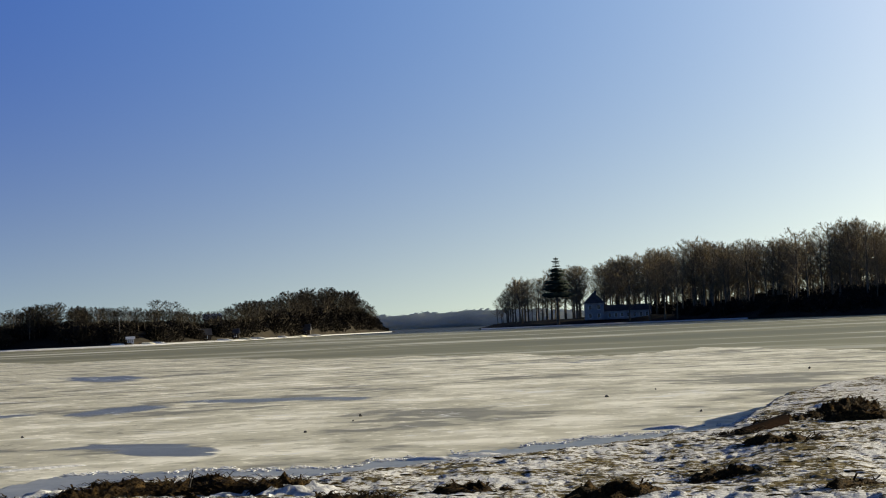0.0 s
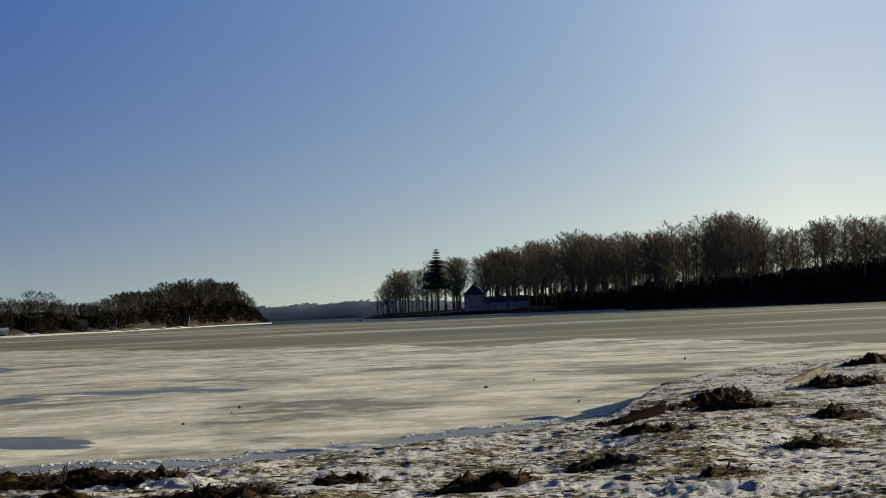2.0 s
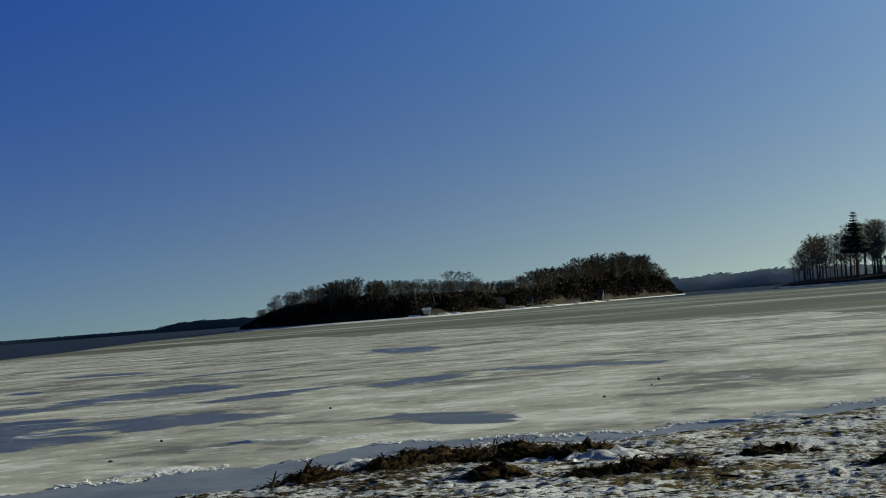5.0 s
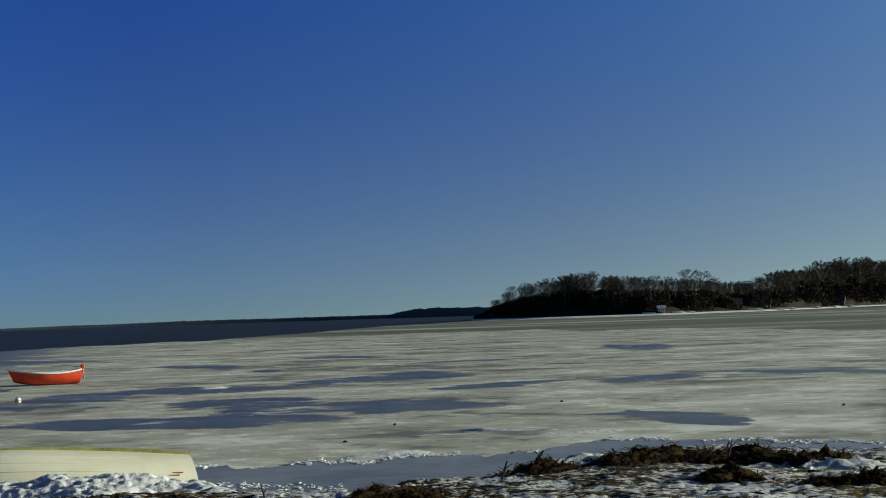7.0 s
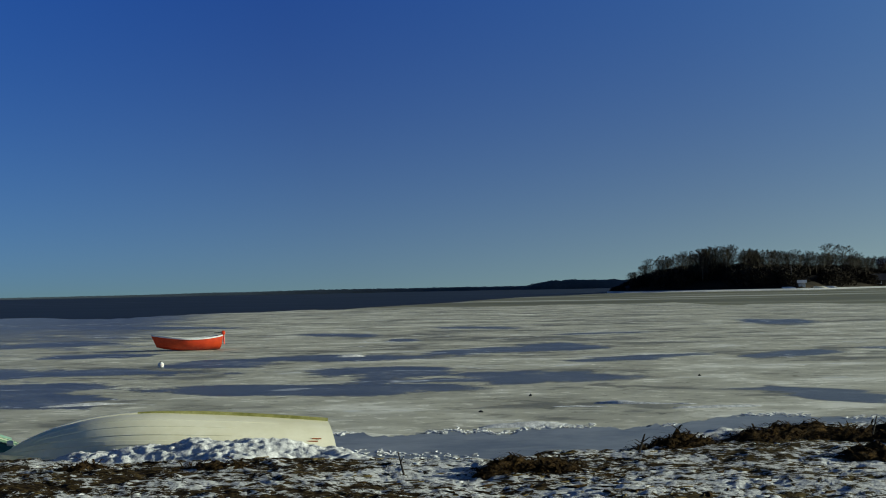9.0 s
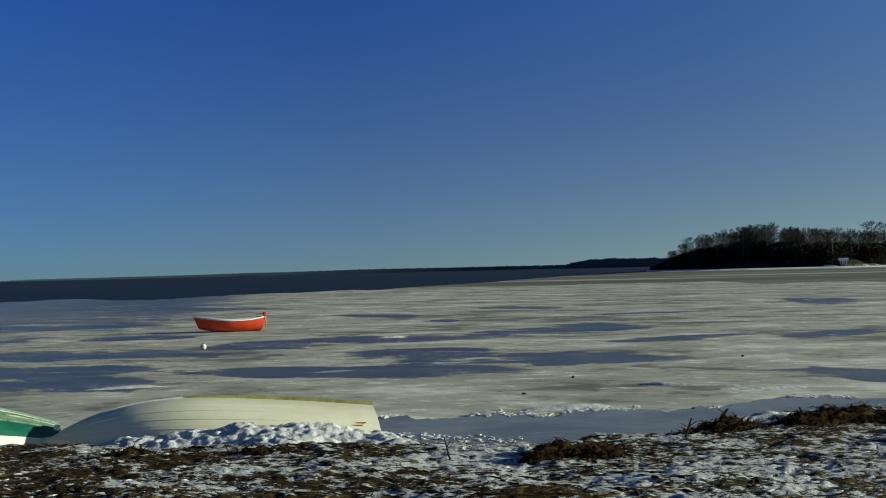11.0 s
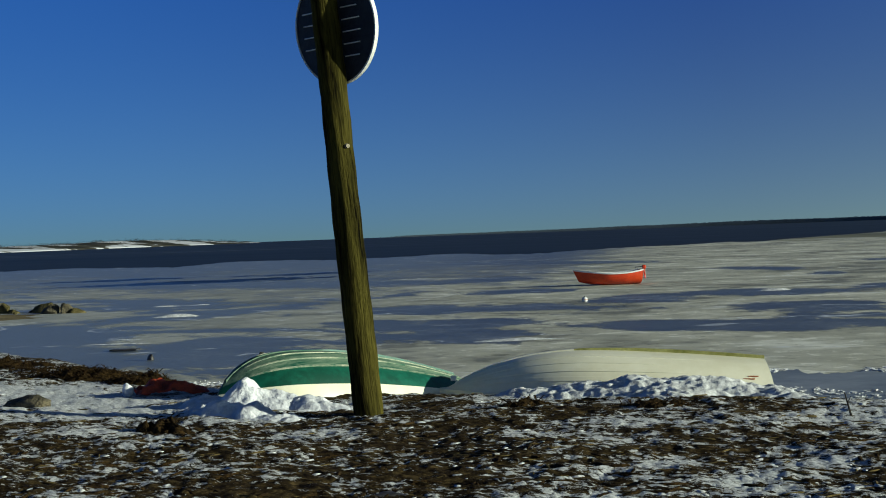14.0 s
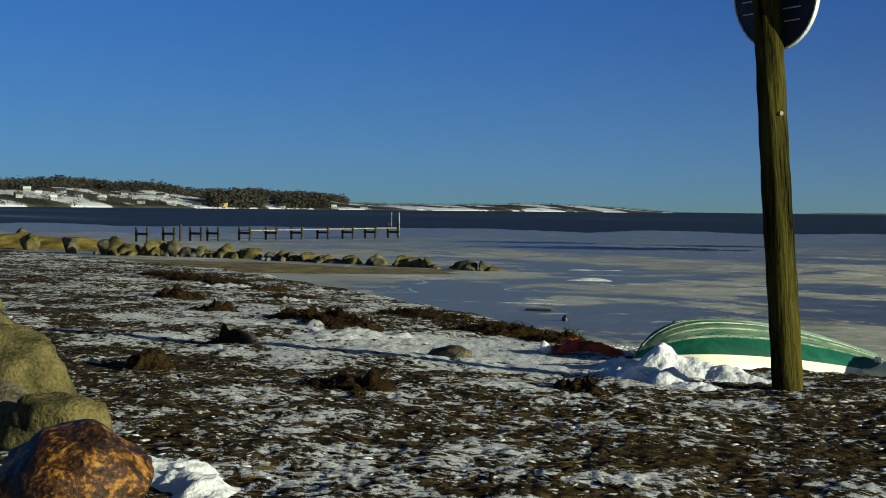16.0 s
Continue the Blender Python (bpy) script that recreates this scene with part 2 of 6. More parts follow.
M_FLAKED = mottled("flaking_pale_paint", (0.02, 0.12, 0.07), (0.50, 0.50, 0.36), 4.0, 0.7, 0.3, 25, 0.4, 0.01, stretch=(1.0, 2, 2))
M_RED = mottled("orange_red_paint", (0.42, 0.028, 0.008), (0.60, 0.06, 0.012), 2.0, 0.4, 0.4)
M_WHITE = mottled("white_paint", (0.62, 0.62, 0.6), (0.8, 0.8, 0.78), 2.0, 0.5, 0.4)
M_DARK = mottled("dark_plastic", (0.02, 0.02, 0.02), (0.05, 0.05, 0.05), 4.0, 0.5, 0.4)
M_ORANGE = mottled("orange_marking", (0.35, 0.10, 0.03), (0.55, 0.20, 0.07), 9.0, 0.5, 0.4)
M_ROOF = mottled("slate_roof", (0.035, 0.035, 0.04), (0.07, 0.07, 0.075), 0.6, 0.8, 0.3)
M_PLASTER = mottled("white_plaster", (0.24, 0.245, 0.24), (0.36, 0.36, 0.345), 0.4, 0.9, 0.2)
M_YELLOW = mottled("ochre_plaster", (0.45, 0.30, 0.08), (0.6, 0.42, 0.14), 0.4, 0.9, 0.2)
M_PANE = mottled("dark_window_pane", (0.01, 0.012, 0.016), (0.03, 0.035, 0.04), 1.0, 0.1, 0.5)
M_SNOW = mottled("snow", (0.62, 0.63, 0.66), (0.86, 0.86, 0.86), 6.0, 0.75, 0.25, 25, 0.7, 0.03)
M_PLASTIC_RED = mottled("red_tarpaulin", (0.12, 0.022, 0.010), (0.52, 0.075, 0.026), 9.0, 0.6, 0.3)


# where the beach keeps more snow, or less: heading, distance, half length across, half depth, slant, gain
SNOWY = [(58.0, 12.3, 3.6, 2.8, 0, 0.035), (57.5, 16.8, 4.0, 3.2, 0, 0.15), (63.0, 21.5, 2.4, 3.0, 0, 0.12), (51.5, 15.5, 1.6, 1.3, 0, 0.16), (48.0, 14.6, 2.2, 1.2, 0, 0.06), (22.0, 12.6, 3.0, 1.6, 0, 0.05), (36.0, 11.4, 2.8, 1.7, 0, -0.03), (44.0, 10.2, 3.8, 2.0, 0, -0.025), (52.0, 10.8, 3.0, 1.6, 0, -0.03), (70.0, 15.0, 3.0, 4.0, 0, -0.05)]


def make_ground():
    """Frozen shore: snow crust, sand, dead grass and scraps of weed; barer where the weed has been thrown up."""
    m, t, p = start_mat("frozen_beach", 0.8, 0.1)
    v = coords(t)
    flat = coords(t, (0.8, 1.0, 1.0), 30.0)
    patch = tex_noise(t, v, 1.1, 3)
    mid = tex_noise(t, flat, 6.0, 8, 0.72, 0.25)
    fine = tex_noise(t, flat, 17.0, 6, 0.7)
    f = calc(t, "ADD", calc(t, "MULTIPLY", patch, 0.27), calc(t, "ADD", calc(t, "MULTIPLY", mid, 0.41), calc(t, "MULTIPLY", fine, 0.32)))
    sep = t.nodes.new("ShaderNodeSeparateXYZ")
    t.links.new(v, sep.inputs[0])
    drift = calc(t, "MINIMUM", calc(t, "MAXIMUM", calc(t, "MULTIPLY", calc(t, "ADD", sep.outputs["X"], 5.0), 0.004), -0.010), 0.016)
    f = calc(t, "ADD", f, drift)
    for az, r, half, deep, slant, gain in SNOWY:
        mp = t.nodes.new("ShaderNodeMapping")
        mp.vector_type = "TEXTURE"
        mp.inputs["Location"].default_value = polar(az, r)
        mp.inputs["Rotation"].default_value = (0, 0, radians(az + slant))
        mp.inputs["Scale"].default_value = (half, deep, 1)
        t.links.new(v, mp.inputs["Vector"])
        ln = t.nodes.new("ShaderNodeVectorMath")
        ln.operation = "LENGTH"
        t.links.new(mp.outputs[0], ln.inputs[0])
        near = calc(t, "MAXIMUM", calc(t, "SUBTRACT", 1.0, ln.outputs["Value"]), 0.0)
        f = calc(t, "ADD", f, calc(t, "MULTIPLY", near, gain))
    soil = ramp(t, tex_noise(t, v, 11.0, 6, 0.75), [(0.34, (0.003, 0.002, 0.0012)), (0.50, (0.028, 0.019, 0.008)), (0.66, (0.13, 0.092, 0.036))])
    sand = ramp(t, tex_noise(t, v, 14.0, 5, 0.7), [(0.36, (0.035, 0.028, 0.013)), (0.62, (0.28, 0.23, 0.11))])
    soil = mixc(t, calc(t, "MINIMUM", calc(t, "MAXIMUM", calc(t, "MULTIPLY", calc(t, "ADD", sep.outputs["X"], 4.0), 0.16), 0.0), 0.55), soil, sand)
    snow = ramp(t, tex_noise(t, v, 26.0, 4, 0.7), [(0.32, (0.26, 0.265, 0.27)), (0.60, (0.74, 0.74, 0.73))])
    mask = ramp(t, f, grey((0.500, 0.0), (0.516, 1.0)))
    t.links.new(mixc(t, mask, soil, snow), p.inputs["Base Color"])
    t.links.new(ramp(t, mask, grey((0.0, 0.03), (1.0, 0.15))), p.inputs["Specular IOR Level"])
    t.links.new(ramp(t, mask, grey((0.0, 0.95), (1.0, 0.85))), p.inputs["Roughness"])
    h = calc(t, "ADD", calc(t, "MULTIPLY", mask, 0.8), calc(t, "MULTIPLY", fine, 0.9))
    bump(t, p, h, 0.8, 0.035)
    return m


M_GROUND = make_ground()


# bare patches in the snow on the ice: heading, distance, half length, half width, turn
BARE = [(28.5, 71.9, 4.8, 1.6, -74), (26.0, 62.6, 2.4, 0.8, -78), (23.1, 80.4, 4.3, 1.5, -61), (19.2, 66.6, 2.7, 1.2, 33), (32.9, 45.0, 3.3, 2.0, 82),
        (28.0, 47.3, 3.4, 2.3, -31), (22.3, 50.8, 3.9, 2.0, 55), (26.9, 38.1, 2.8, 1.7, -74), (21.3, 35.2, 3.1, 1.8, -68), (40.2, 35.4, 3.2, 1.7, -36),
        (30.1, 32.1, 3.9, 1.8, -30), (22.7, 32.6, 1.2, 0.8, 69), (20.3, 52.8, 4.0, 1.7, -87), (11.8, 44.7, 2.6, 1.4, 65), (6.4, 46.9, 4.1, 1.3, -41),
        (11.0, 28.7, 2.0, 1.1, -44), (11.8, 83.8, 5.5, 1.5, -83), (25.5, 34.0, 2.6, 1.0, -10), (17.0, 44.0, 3.0, 1.2, 50)]
BARE_WEST = [(9.6, 27.0, 1.6, 0.6, -38), (11.7, 29.0, 1.9, 0.5, -62), (12.6, 84.0, 7.8, 1.4, -78), (40.8, 42.3, 3.1, 2.7, -35), (37.4, 41.4, 2.5, 2.2, 65),
             (39.9, 33.8, 2.3, 1.3, 87), (39.8, 30.6, 2.5, 1.6, -47), (50.8, 54.0, 4.8, 2.9, -78), (54.1, 37.9, 6.7, 2.6, -88), (47.4, 31.4, 3.5, 2.1, -89),
             (51.7, 83.2, 15.0, 2.6, -72), (48.2, 45.6, 5.4, 1.8, 50), (54.8, 30.5, 4.0, 2.0, -78), (48.5, 27.8, 3.6, 2.1, 85),
             (44.8, 70.1, 8.9, 3.8, -51), (37.1, 53.0, 2.4, 2.0, -11), (38.6, 67.0, 4.7, 2.4, 84), (36.6, 100.0, 14.0, 3.0, -55)]


LEADS = [(48.5, 83.0, 8.5, 4.2, 0), (51.5, 95.0, 6.0, 3.0, 0), (45.0, 92.0, 5.0, 2.4, 6)]  # open water among the ice


def make_ice():
    """Snow-dusted sea ice with bare bluish patches."""
    m, t, p = start_mat("sea_ice", 0.6, 0.15)
    v = coords(t, (0.75, 1.0, 1.0), 25.0)
    big = tex_noise(t, v, 0.13, 3, 0.5, 0.8)
    mid = tex_noise(t, v, 0.65, 4, 0.58, 0.6)
    fine = tex_noise(t, coords(t, (0.7, 1, 1), 25.0), 5.0, 6, 0.72)
    pos = coords(t)
    own = []
    for name in ("bare", "lead", "rim"):
        at = t.nodes.new("ShaderNodeAttribute")
        at.attribute_name = name
        own.append(at.outputs["Fac"])
    bare_mask, lead_mask, rim = own
    f = calc(t, "ADD", calc(t, "MULTIPLY", big, 0.62), calc(t, "ADD", calc(t, "MULTIPLY", mid, 0.30), calc(t, "MULTIPLY", fine, 0.08)))
    sep = t.nodes.new("ShaderNodeSeparateXYZ")
    t.links.new(pos, sep.inputs[0])
    east = calc(t, "MINIMUM", calc(t, "MAXIMUM", calc(t, "DIVIDE", calc(t, "ADD", sep.outputs["X"], 16.0), 20.0), 0.0), 1.0)
    slant = calc(t, "ADD", sep.outputs["X"], calc(t, "MULTIPLY", sep.outputs["Y"], 0.75))
    west = calc(t, "MINIMUM", calc(t, "MAXIMUM", calc(t, "DIVIDE", calc(t, "ADD", slant, 1.0), -10.0), 0.0), 1.0)
    # the snow thins out towards the west
    f = calc(t, "ADD", f, calc(t, "ADD", calc(t, "MULTIPLY", calc(t, "MINIMUM", calc(t, "MAXIMUM", calc(t, "SUBTRACT", slant, 4.0), -14.0), 10.0), 0.005), 0.010))
    dusted = ramp(t, f, grey((0.388, 0.0), (0.405, 0.8), (0.44, 1.0)))
    edge = calc(t, "ADD", calc(t, "MULTIPLY", calc(t, "SUBTRACT", mid, 0.5), 1.7), calc(t, "MULTIPLY", calc(t, "SUBTRACT", fine, 0.5), 0.7))
    inside = ramp(t, calc(t, "ADD", bare_mask, edge), grey((0.84, 0.0), (0.95, 0.7), (1.05, 1.0)))
    mask = calc(t, "MULTIPLY", dusted, inside)
    # less snow towards the open water in the west
    mask = calc(t, "MULTIPLY", mask, ramp(t, calc(t, "ADD", rim, calc(t, "MULTIPLY", calc(t, "SUBTRACT", mid, 0.5), 0.9)), grey((0.60, 1.0), (0.68, 0.35), (0.88, 0.0))))
    bare = ramp(t, calc(t, "ADD", calc(t, "MULTIPLY", fine, 0.5), calc(t, "MULTIPLY", mid, 0.5)), [(0.36, (0.074, 0.083, 0.085)), (0.54, (0.128, 0.138, 0.134)), (0.64, (0.31, 0.32, 0.31))])
    soft = tex_noise(t, pos, 0.36, 3, 0.5, 0.8)
    ripple = tex_noise(t, pos, 0.75, 3, 0.5, 0.4)
    broad = tex_noise(t, pos, 0.16, 4, 0.5, 1.0)
    tone = calc(t, "ADD", calc(t, "ADD", calc(t, "MULTIPLY", ripple, 0.22), calc(t, "MULTIPLY", soft, 0.33)), calc(t, "ADD", calc(t, "MULTIPLY", fine, 0.07), calc(t, "MULTIPLY", broad, 0.38)))
    # dust whitened on the sunward side, its glare put into the tone
    tone = calc(t, "ADD", tone, calc(t, "MULTIPLY", east, 0.050))
    grain = tex_noise(t, pos, 2.1, 4, 0.6, 0.5)
    tone = calc(t, "ADD", tone, calc(t, "MULTIPLY", ramp(t, grain, grey((0.36, 0.0), (0.42, 0.5), (0.57, 0.5), (0.64, 1.0))), 0.16))
    tone = calc(t, "SUBTRACT", tone, 0.08)
    dust = ramp(t, tone, [(0.37, (0.19, 0.187, 0.148)), (0.45, (0.38, 0.368, 0.29)), (0.54, (0.54, 0.522, 0.415)), (0.64, (0.86, 0.84, 0.73))])
    # half-bare flecks where the snow was thin
    fleck = ramp(t, calc(t, "ADD", calc(t, "MULTIPLY", ripple, 0.4), calc(t, "MULTIPLY", broad, 0.6)), grey((0.41, 0.75), (0.45, 0.0)))
    dust = mixc(t, fleck, dust, (0.19, 0.19, 0.165))
    dust = mixc(t, calc(t, "MULTIPLY", west, 0.62), dust, (0.26, 0.272, 0.265))
    bare = mixc(t, calc(t, "MULTIPLY", west, 0.78), bare, (0.185, 0.205, 0.21))
    bare = mixc(t, calc(t, "MULTIPLY", east, 0.65), bare, (0.22, 0.225, 0.205))
    # thin white seams of frozen slush
    seam = tex_noise(t, coords(t, (0.55, 1.0, 1.0), -45.0), 0.16, 5, 0.55, 0.6)
    line = ramp(t, calc(t, "ABSOLUTE", calc(t, "SUBTRACT", seam, 0.5)), grey((0.0, 1.0), (0.007, 0.0)))
    line = calc(t, "MULTIPLY", line, ramp(t, soft, grey((0.50, 0.0), (0.56, 0.9))))
    lead = ramp(t, calc(t, "ADD", lead_mask, calc(t, "MULTIPLY", calc(t, "SUBTRACT", mid, 0.5), 2.0)), grey((0.75, 1.0), (0.85, 0.0)))
    t.links.new(mixc(t, lead, mixc(t, line, mixc(t, mask, bare, dust), (0.74, 0.75, 0.74)), (0.014, 0.026, 0.055)), p.inputs["Base Color"])
    t.links.new(ramp(t, mask, grey((0.0, 0.36), (1.0, 0.6))), p.inputs["Roughness"])
    t.links.new(ramp(t, mask, grey((0.0, 0.20), (1.0, 0.14))), p.inputs["Specular IOR Level"])
    bump(t, p, calc(t, "ADD", calc(t, "MULTIPLY", mask, 0.5), fine), 0.5, 0.04)
    return m


M_ICE = make_ice()


def make_water():
    """Open, nearly still water and thin wet ice."""
    m, t, p = start_mat("cold_water", 0.55, 0.06)
    v = coords(t, (0.12, 1.0, 1.0), 32.0)
    f = tex_noise(t, v, 0.03, 5, 0.6)
    col = ramp(t, f, [(0.35, (0.013, 0.019, 0.027)), (0.58, (0.030, 0.037, 0.043)), (0.70, (0.12, 0.135, 0.14))])
    t.links.new(col, p.inputs["Base Color"])
    bump(t, p, tex_noise(t, v, 0.8, 4), 0.3, 0.08)
    return m


M_WATER = make_water()


def make_field():
    m, t, p = start_mat("winter_fields", 0.9, 0.1)
    v = coords(t, (1, 1, 1))
    f = tex_noise(t, v, 0.012, 4, 0.55)
    col = ramp(t, f, [(0.40, (0.03, 0.03, 0.02)), (0.50, (0.07, 0.065, 0.045)), (0.52, (0.58, 0.59, 0.61))])
    t.links.new(col, p.inputs["Base Color"])
    return m


M_FIELD = make_field()
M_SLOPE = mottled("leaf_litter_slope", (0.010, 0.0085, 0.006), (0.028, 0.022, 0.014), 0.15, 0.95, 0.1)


def make_thin_ice():
    """Wet grey ice far out, with drifted streaks of snow."""
    m, t, p = start_mat("thin_grey_ice", 0.5, 0.14)
    v = coords(t, (0.3, 1.0, 1.0), 5.0)
    f = tex_noise(t, v, 0.035, 5, 0.6, 0.4)
    col = ramp(t, f, [(0.35, (0.14, 0.134, 0.06)), (0.54, (0.205, 0.193, 0.095)), (0.61, (0.50, 0.49, 0.39))])
    t.links.new(col, p.inputs["Base Color"])
    bump(t, p, tex_noise(t, v, 0.9, 4), 0.3, 0.05)
    return m


M_THIN = make_thin_ice()
M_DEADGRASS = mottled("dead_grass", (0.11, 0.082, 0.018), (0.36, 0.26, 0.065), 1.2, 0.9, 0.1)
M_SAND = mottled("wet_sand", (0.07, 0.054, 0.02), (0.24, 0.185, 0.075), 1.6, 0.85, 0.2)
# blue-grey stands in for the distance haze on the far coast
M_COAST = mottled("hazed_coast_woods", (0.070, 0.090, 0.115), (0.105, 0.130, 0.158), 0.02, 0.95, 0.1)
# pale tone: the haze over the inlet is put into this colour
M_HAZY = mottled("hazed_far_woods", (0.38, 0.40, 0.39), (0.46, 0.48, 0.46), 0.02, 0.95, 0.1)
M_DIRTY_SNOW = mottled("old_snow", (0.40, 0.405, 0.41), (0.80, 0.80, 0.79), 9.0, 0.85, 0.15, 30, 0.6, 0.02)

M_CRUST = mottled("snow_crust", (0.34, 0.345, 0.35), (0.78, 0.78, 0.77), 12.0, 0.9, 0.1, 40, 0.6, 0.02)
M_STRAW = mottled("straw", (0.06, 0.045, 0.016), (0.16, 0.12, 0.045), 5.0, 0.9, 0.1)


def make_rust_stone():
    """Dark boulder with orange and ochre crusts."""
    m, t, p = start_mat("rusty_boulder", 0.55, 0.3)
    v = coords(t)
    f = calc(t, "ADD", calc(t, "MULTIPLY", tex_noise(t, v, 6.5, 6, 0.65, 0.6), 0.65), calc(t, "MULTIPLY", tex_noise(t, v, 30.0, 4), 0.35))
    t.links.new(ramp(t, f, [(0.43, (0.008, 0.004, 0.002)), (0.52, (0.055, 0.022, 0.005)), (0.57, (0.25, 0.11, 0.014)), (0.66, (0.42, 0.24, 0.06))]), p.inputs["Base Color"])
    bump(t, p, f, 0.8, 0.06)
    return m


M_STONE_RUST = make_rust_stone()
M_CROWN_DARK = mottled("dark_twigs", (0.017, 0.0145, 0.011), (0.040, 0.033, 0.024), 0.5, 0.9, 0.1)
M_SMOOTH_ICE = mottled("refrozen_smooth_ice", (0.16, 0.178, 0.185), (0.29, 0.305, 0.305), 0.6, 0.4, 0.2, 3, 0.25, 0.015)
M_BEAM = mottled("waterlogged_beam", (0.005, 0.0025, 0.0012), (0.018, 0.008, 0.004), 3.0, 0.95, 0.02, 12, 0.5, 0.01, stretch=(1, 5, 5))

# ---- water, ice and shore ----
SHORE_AZ = [-180, -60, -45, -30, -20.3, -17, -13, -10.5, -6.8, -2.8, 4.4, 9.5, 13.7, 17, 23, 26, 28.6, 40, 49.5, 51, 53, 55.8, 58.3, 61.1, 63.6, 67, 72, 80, 100, 180]
SHORE_R = [4000, 4000, 95, 66, 46, 42.6, 36, 26.2, 24.6, 22.4, 20.9, 21.9, 21.1, 18.8, 17.8, 18.3, 19.2, 19.7, 22.3, 23.4, 25.1, 29.2, 33, 37.8, 43.5, 49, 60, 70, 4000, 4000]


def shore_r(az):
    return np.interp(az, SHORE_AZ, SHORE_R)


def beach_height(az, r):
    """The beach over the ice, without its fine relief."""
    s = (shore_r(az) - r) * 0.8
    up = np.clip(s / 3.6, 0, 1)
    z = -0.08 + 0.52 * up * up * (3 - 2 * up) + 0.08 * np.clip((s - 3.6) / 10, 0, 1)
    return np.where(s < 0, -0.08 + np.maximum(s, -4) * 0.05, z)


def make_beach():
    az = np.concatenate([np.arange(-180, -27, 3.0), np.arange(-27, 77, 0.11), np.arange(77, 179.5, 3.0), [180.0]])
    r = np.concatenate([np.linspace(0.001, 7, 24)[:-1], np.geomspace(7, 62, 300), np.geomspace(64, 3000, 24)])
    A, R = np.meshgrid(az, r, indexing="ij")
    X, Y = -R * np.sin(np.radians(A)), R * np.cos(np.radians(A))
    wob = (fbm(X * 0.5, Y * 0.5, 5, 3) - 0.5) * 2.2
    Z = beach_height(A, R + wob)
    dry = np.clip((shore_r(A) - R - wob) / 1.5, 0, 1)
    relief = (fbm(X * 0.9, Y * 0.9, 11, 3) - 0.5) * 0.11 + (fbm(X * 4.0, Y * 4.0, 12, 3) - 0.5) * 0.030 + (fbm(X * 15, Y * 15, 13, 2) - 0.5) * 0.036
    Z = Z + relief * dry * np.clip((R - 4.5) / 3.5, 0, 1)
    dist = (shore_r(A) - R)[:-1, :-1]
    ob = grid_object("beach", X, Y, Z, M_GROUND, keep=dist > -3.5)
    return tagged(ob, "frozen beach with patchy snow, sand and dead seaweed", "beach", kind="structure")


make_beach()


def patches(X, Y, spots):
    """How far places lie from the nearest of some long patches: below 1 is inside."""
    WX, WY = X + 2.6 * (fbm(X * 0.3, Y * 0.3, 35, 4) - 0.5), Y + 2.6 * (fbm(X * 0.3 + 40, Y * 0.3, 36, 4) - 0.5)
    least = np.full(X.shape, 9.0)
    for az, r, half, deep, slant in spots:
        c, a = polar(az, r), radians(az + slant)
        along = ((WX - c.x) * math.cos(a) + (WY - c.y) * math.sin(a)) / half
        across = ((WY - c.y) * math.cos(a) - (WX - c.x) * math.sin(a)) / deep
        least = np.minimum(least, np.hypot(along, across))
    return least


def make_ice_sheet():
    az = np.concatenate([np.arange(-60, -22, 0.5), np.arange(-22, 75, 0.08), np.arange(75, 96, 0.5)])
    t = np.linspace(0, 1, 190)
    edge = np.interp(az, [-60, -30, -20, -0.5, 11.7, 18.6, 26, 31, 36, 44, 52, 60, 95], [75, 62, 70, 107, 147, 178, 176, 162, 150, 150, 145, 150, 160])
    edge = edge * (1 + 0.30 * (fbm(az * 0.3, az * 0 + 3, 21, 3) - 0.5) + 0.05 * (fbm(az * 3.0, az * 0 + 7, 23, 5) - 0.5))
    A = np.repeat(az[:, None], len(t), 1)
    start = np.minimum(shore_r(az) - 4, edge * 0.6)[:, None]
    R = start * (edge[:, None] / start) ** t[None, :]
    X, Y = -R * np.sin(np.radians(A)), R * np.cos(np.radians(A))
    Z = (fbm(X * 0.3, Y * 0.3, 31, 3) - 0.5) * 0.03
    Z[:, -1] = -0.1
    ob = grid_object("ice_sheet", X, Y, Z, M_ICE)
    for name, spots in (("bare", BARE + BARE_WEST), ("lead", LEADS)):
        values = ob.data.attributes.new(name, "FLOAT", "POINT")
        values.data.foreach_set("value", patches(X, Y, spots).astype(np.float32).reshape(-1))
    rim = ob.data.attributes.new("rim", "FLOAT", "POINT")
    rim.data.foreach_set("value", (t[None, :] * np.clip((A - 27) / 9, 0, 1)).astype(np.float32).reshape(-1))
    return tagged(ob, "grey sea ice dusted with snow, with bare bluish patches", "ice", kind="structure")


make_ice_sheet()


def shore_ice_edge(az):
    reach = np.interp(az, [-16, -10, -4, 0, 4, 9, 14, 20, 24, 28, 34], [1.2, 1.6, 2.2, 2.0, 1.6, 1.5, 2.4, 3.4, 3.2, 2.6, 1.0])
    return shore_r(az) + reach * (0.75 + 0.5 * fbm(az * 0.9, az * 0, 27, 4)) + 0.9 * (fbm(az * 4, az * 0, 28, 5) - 0.5)


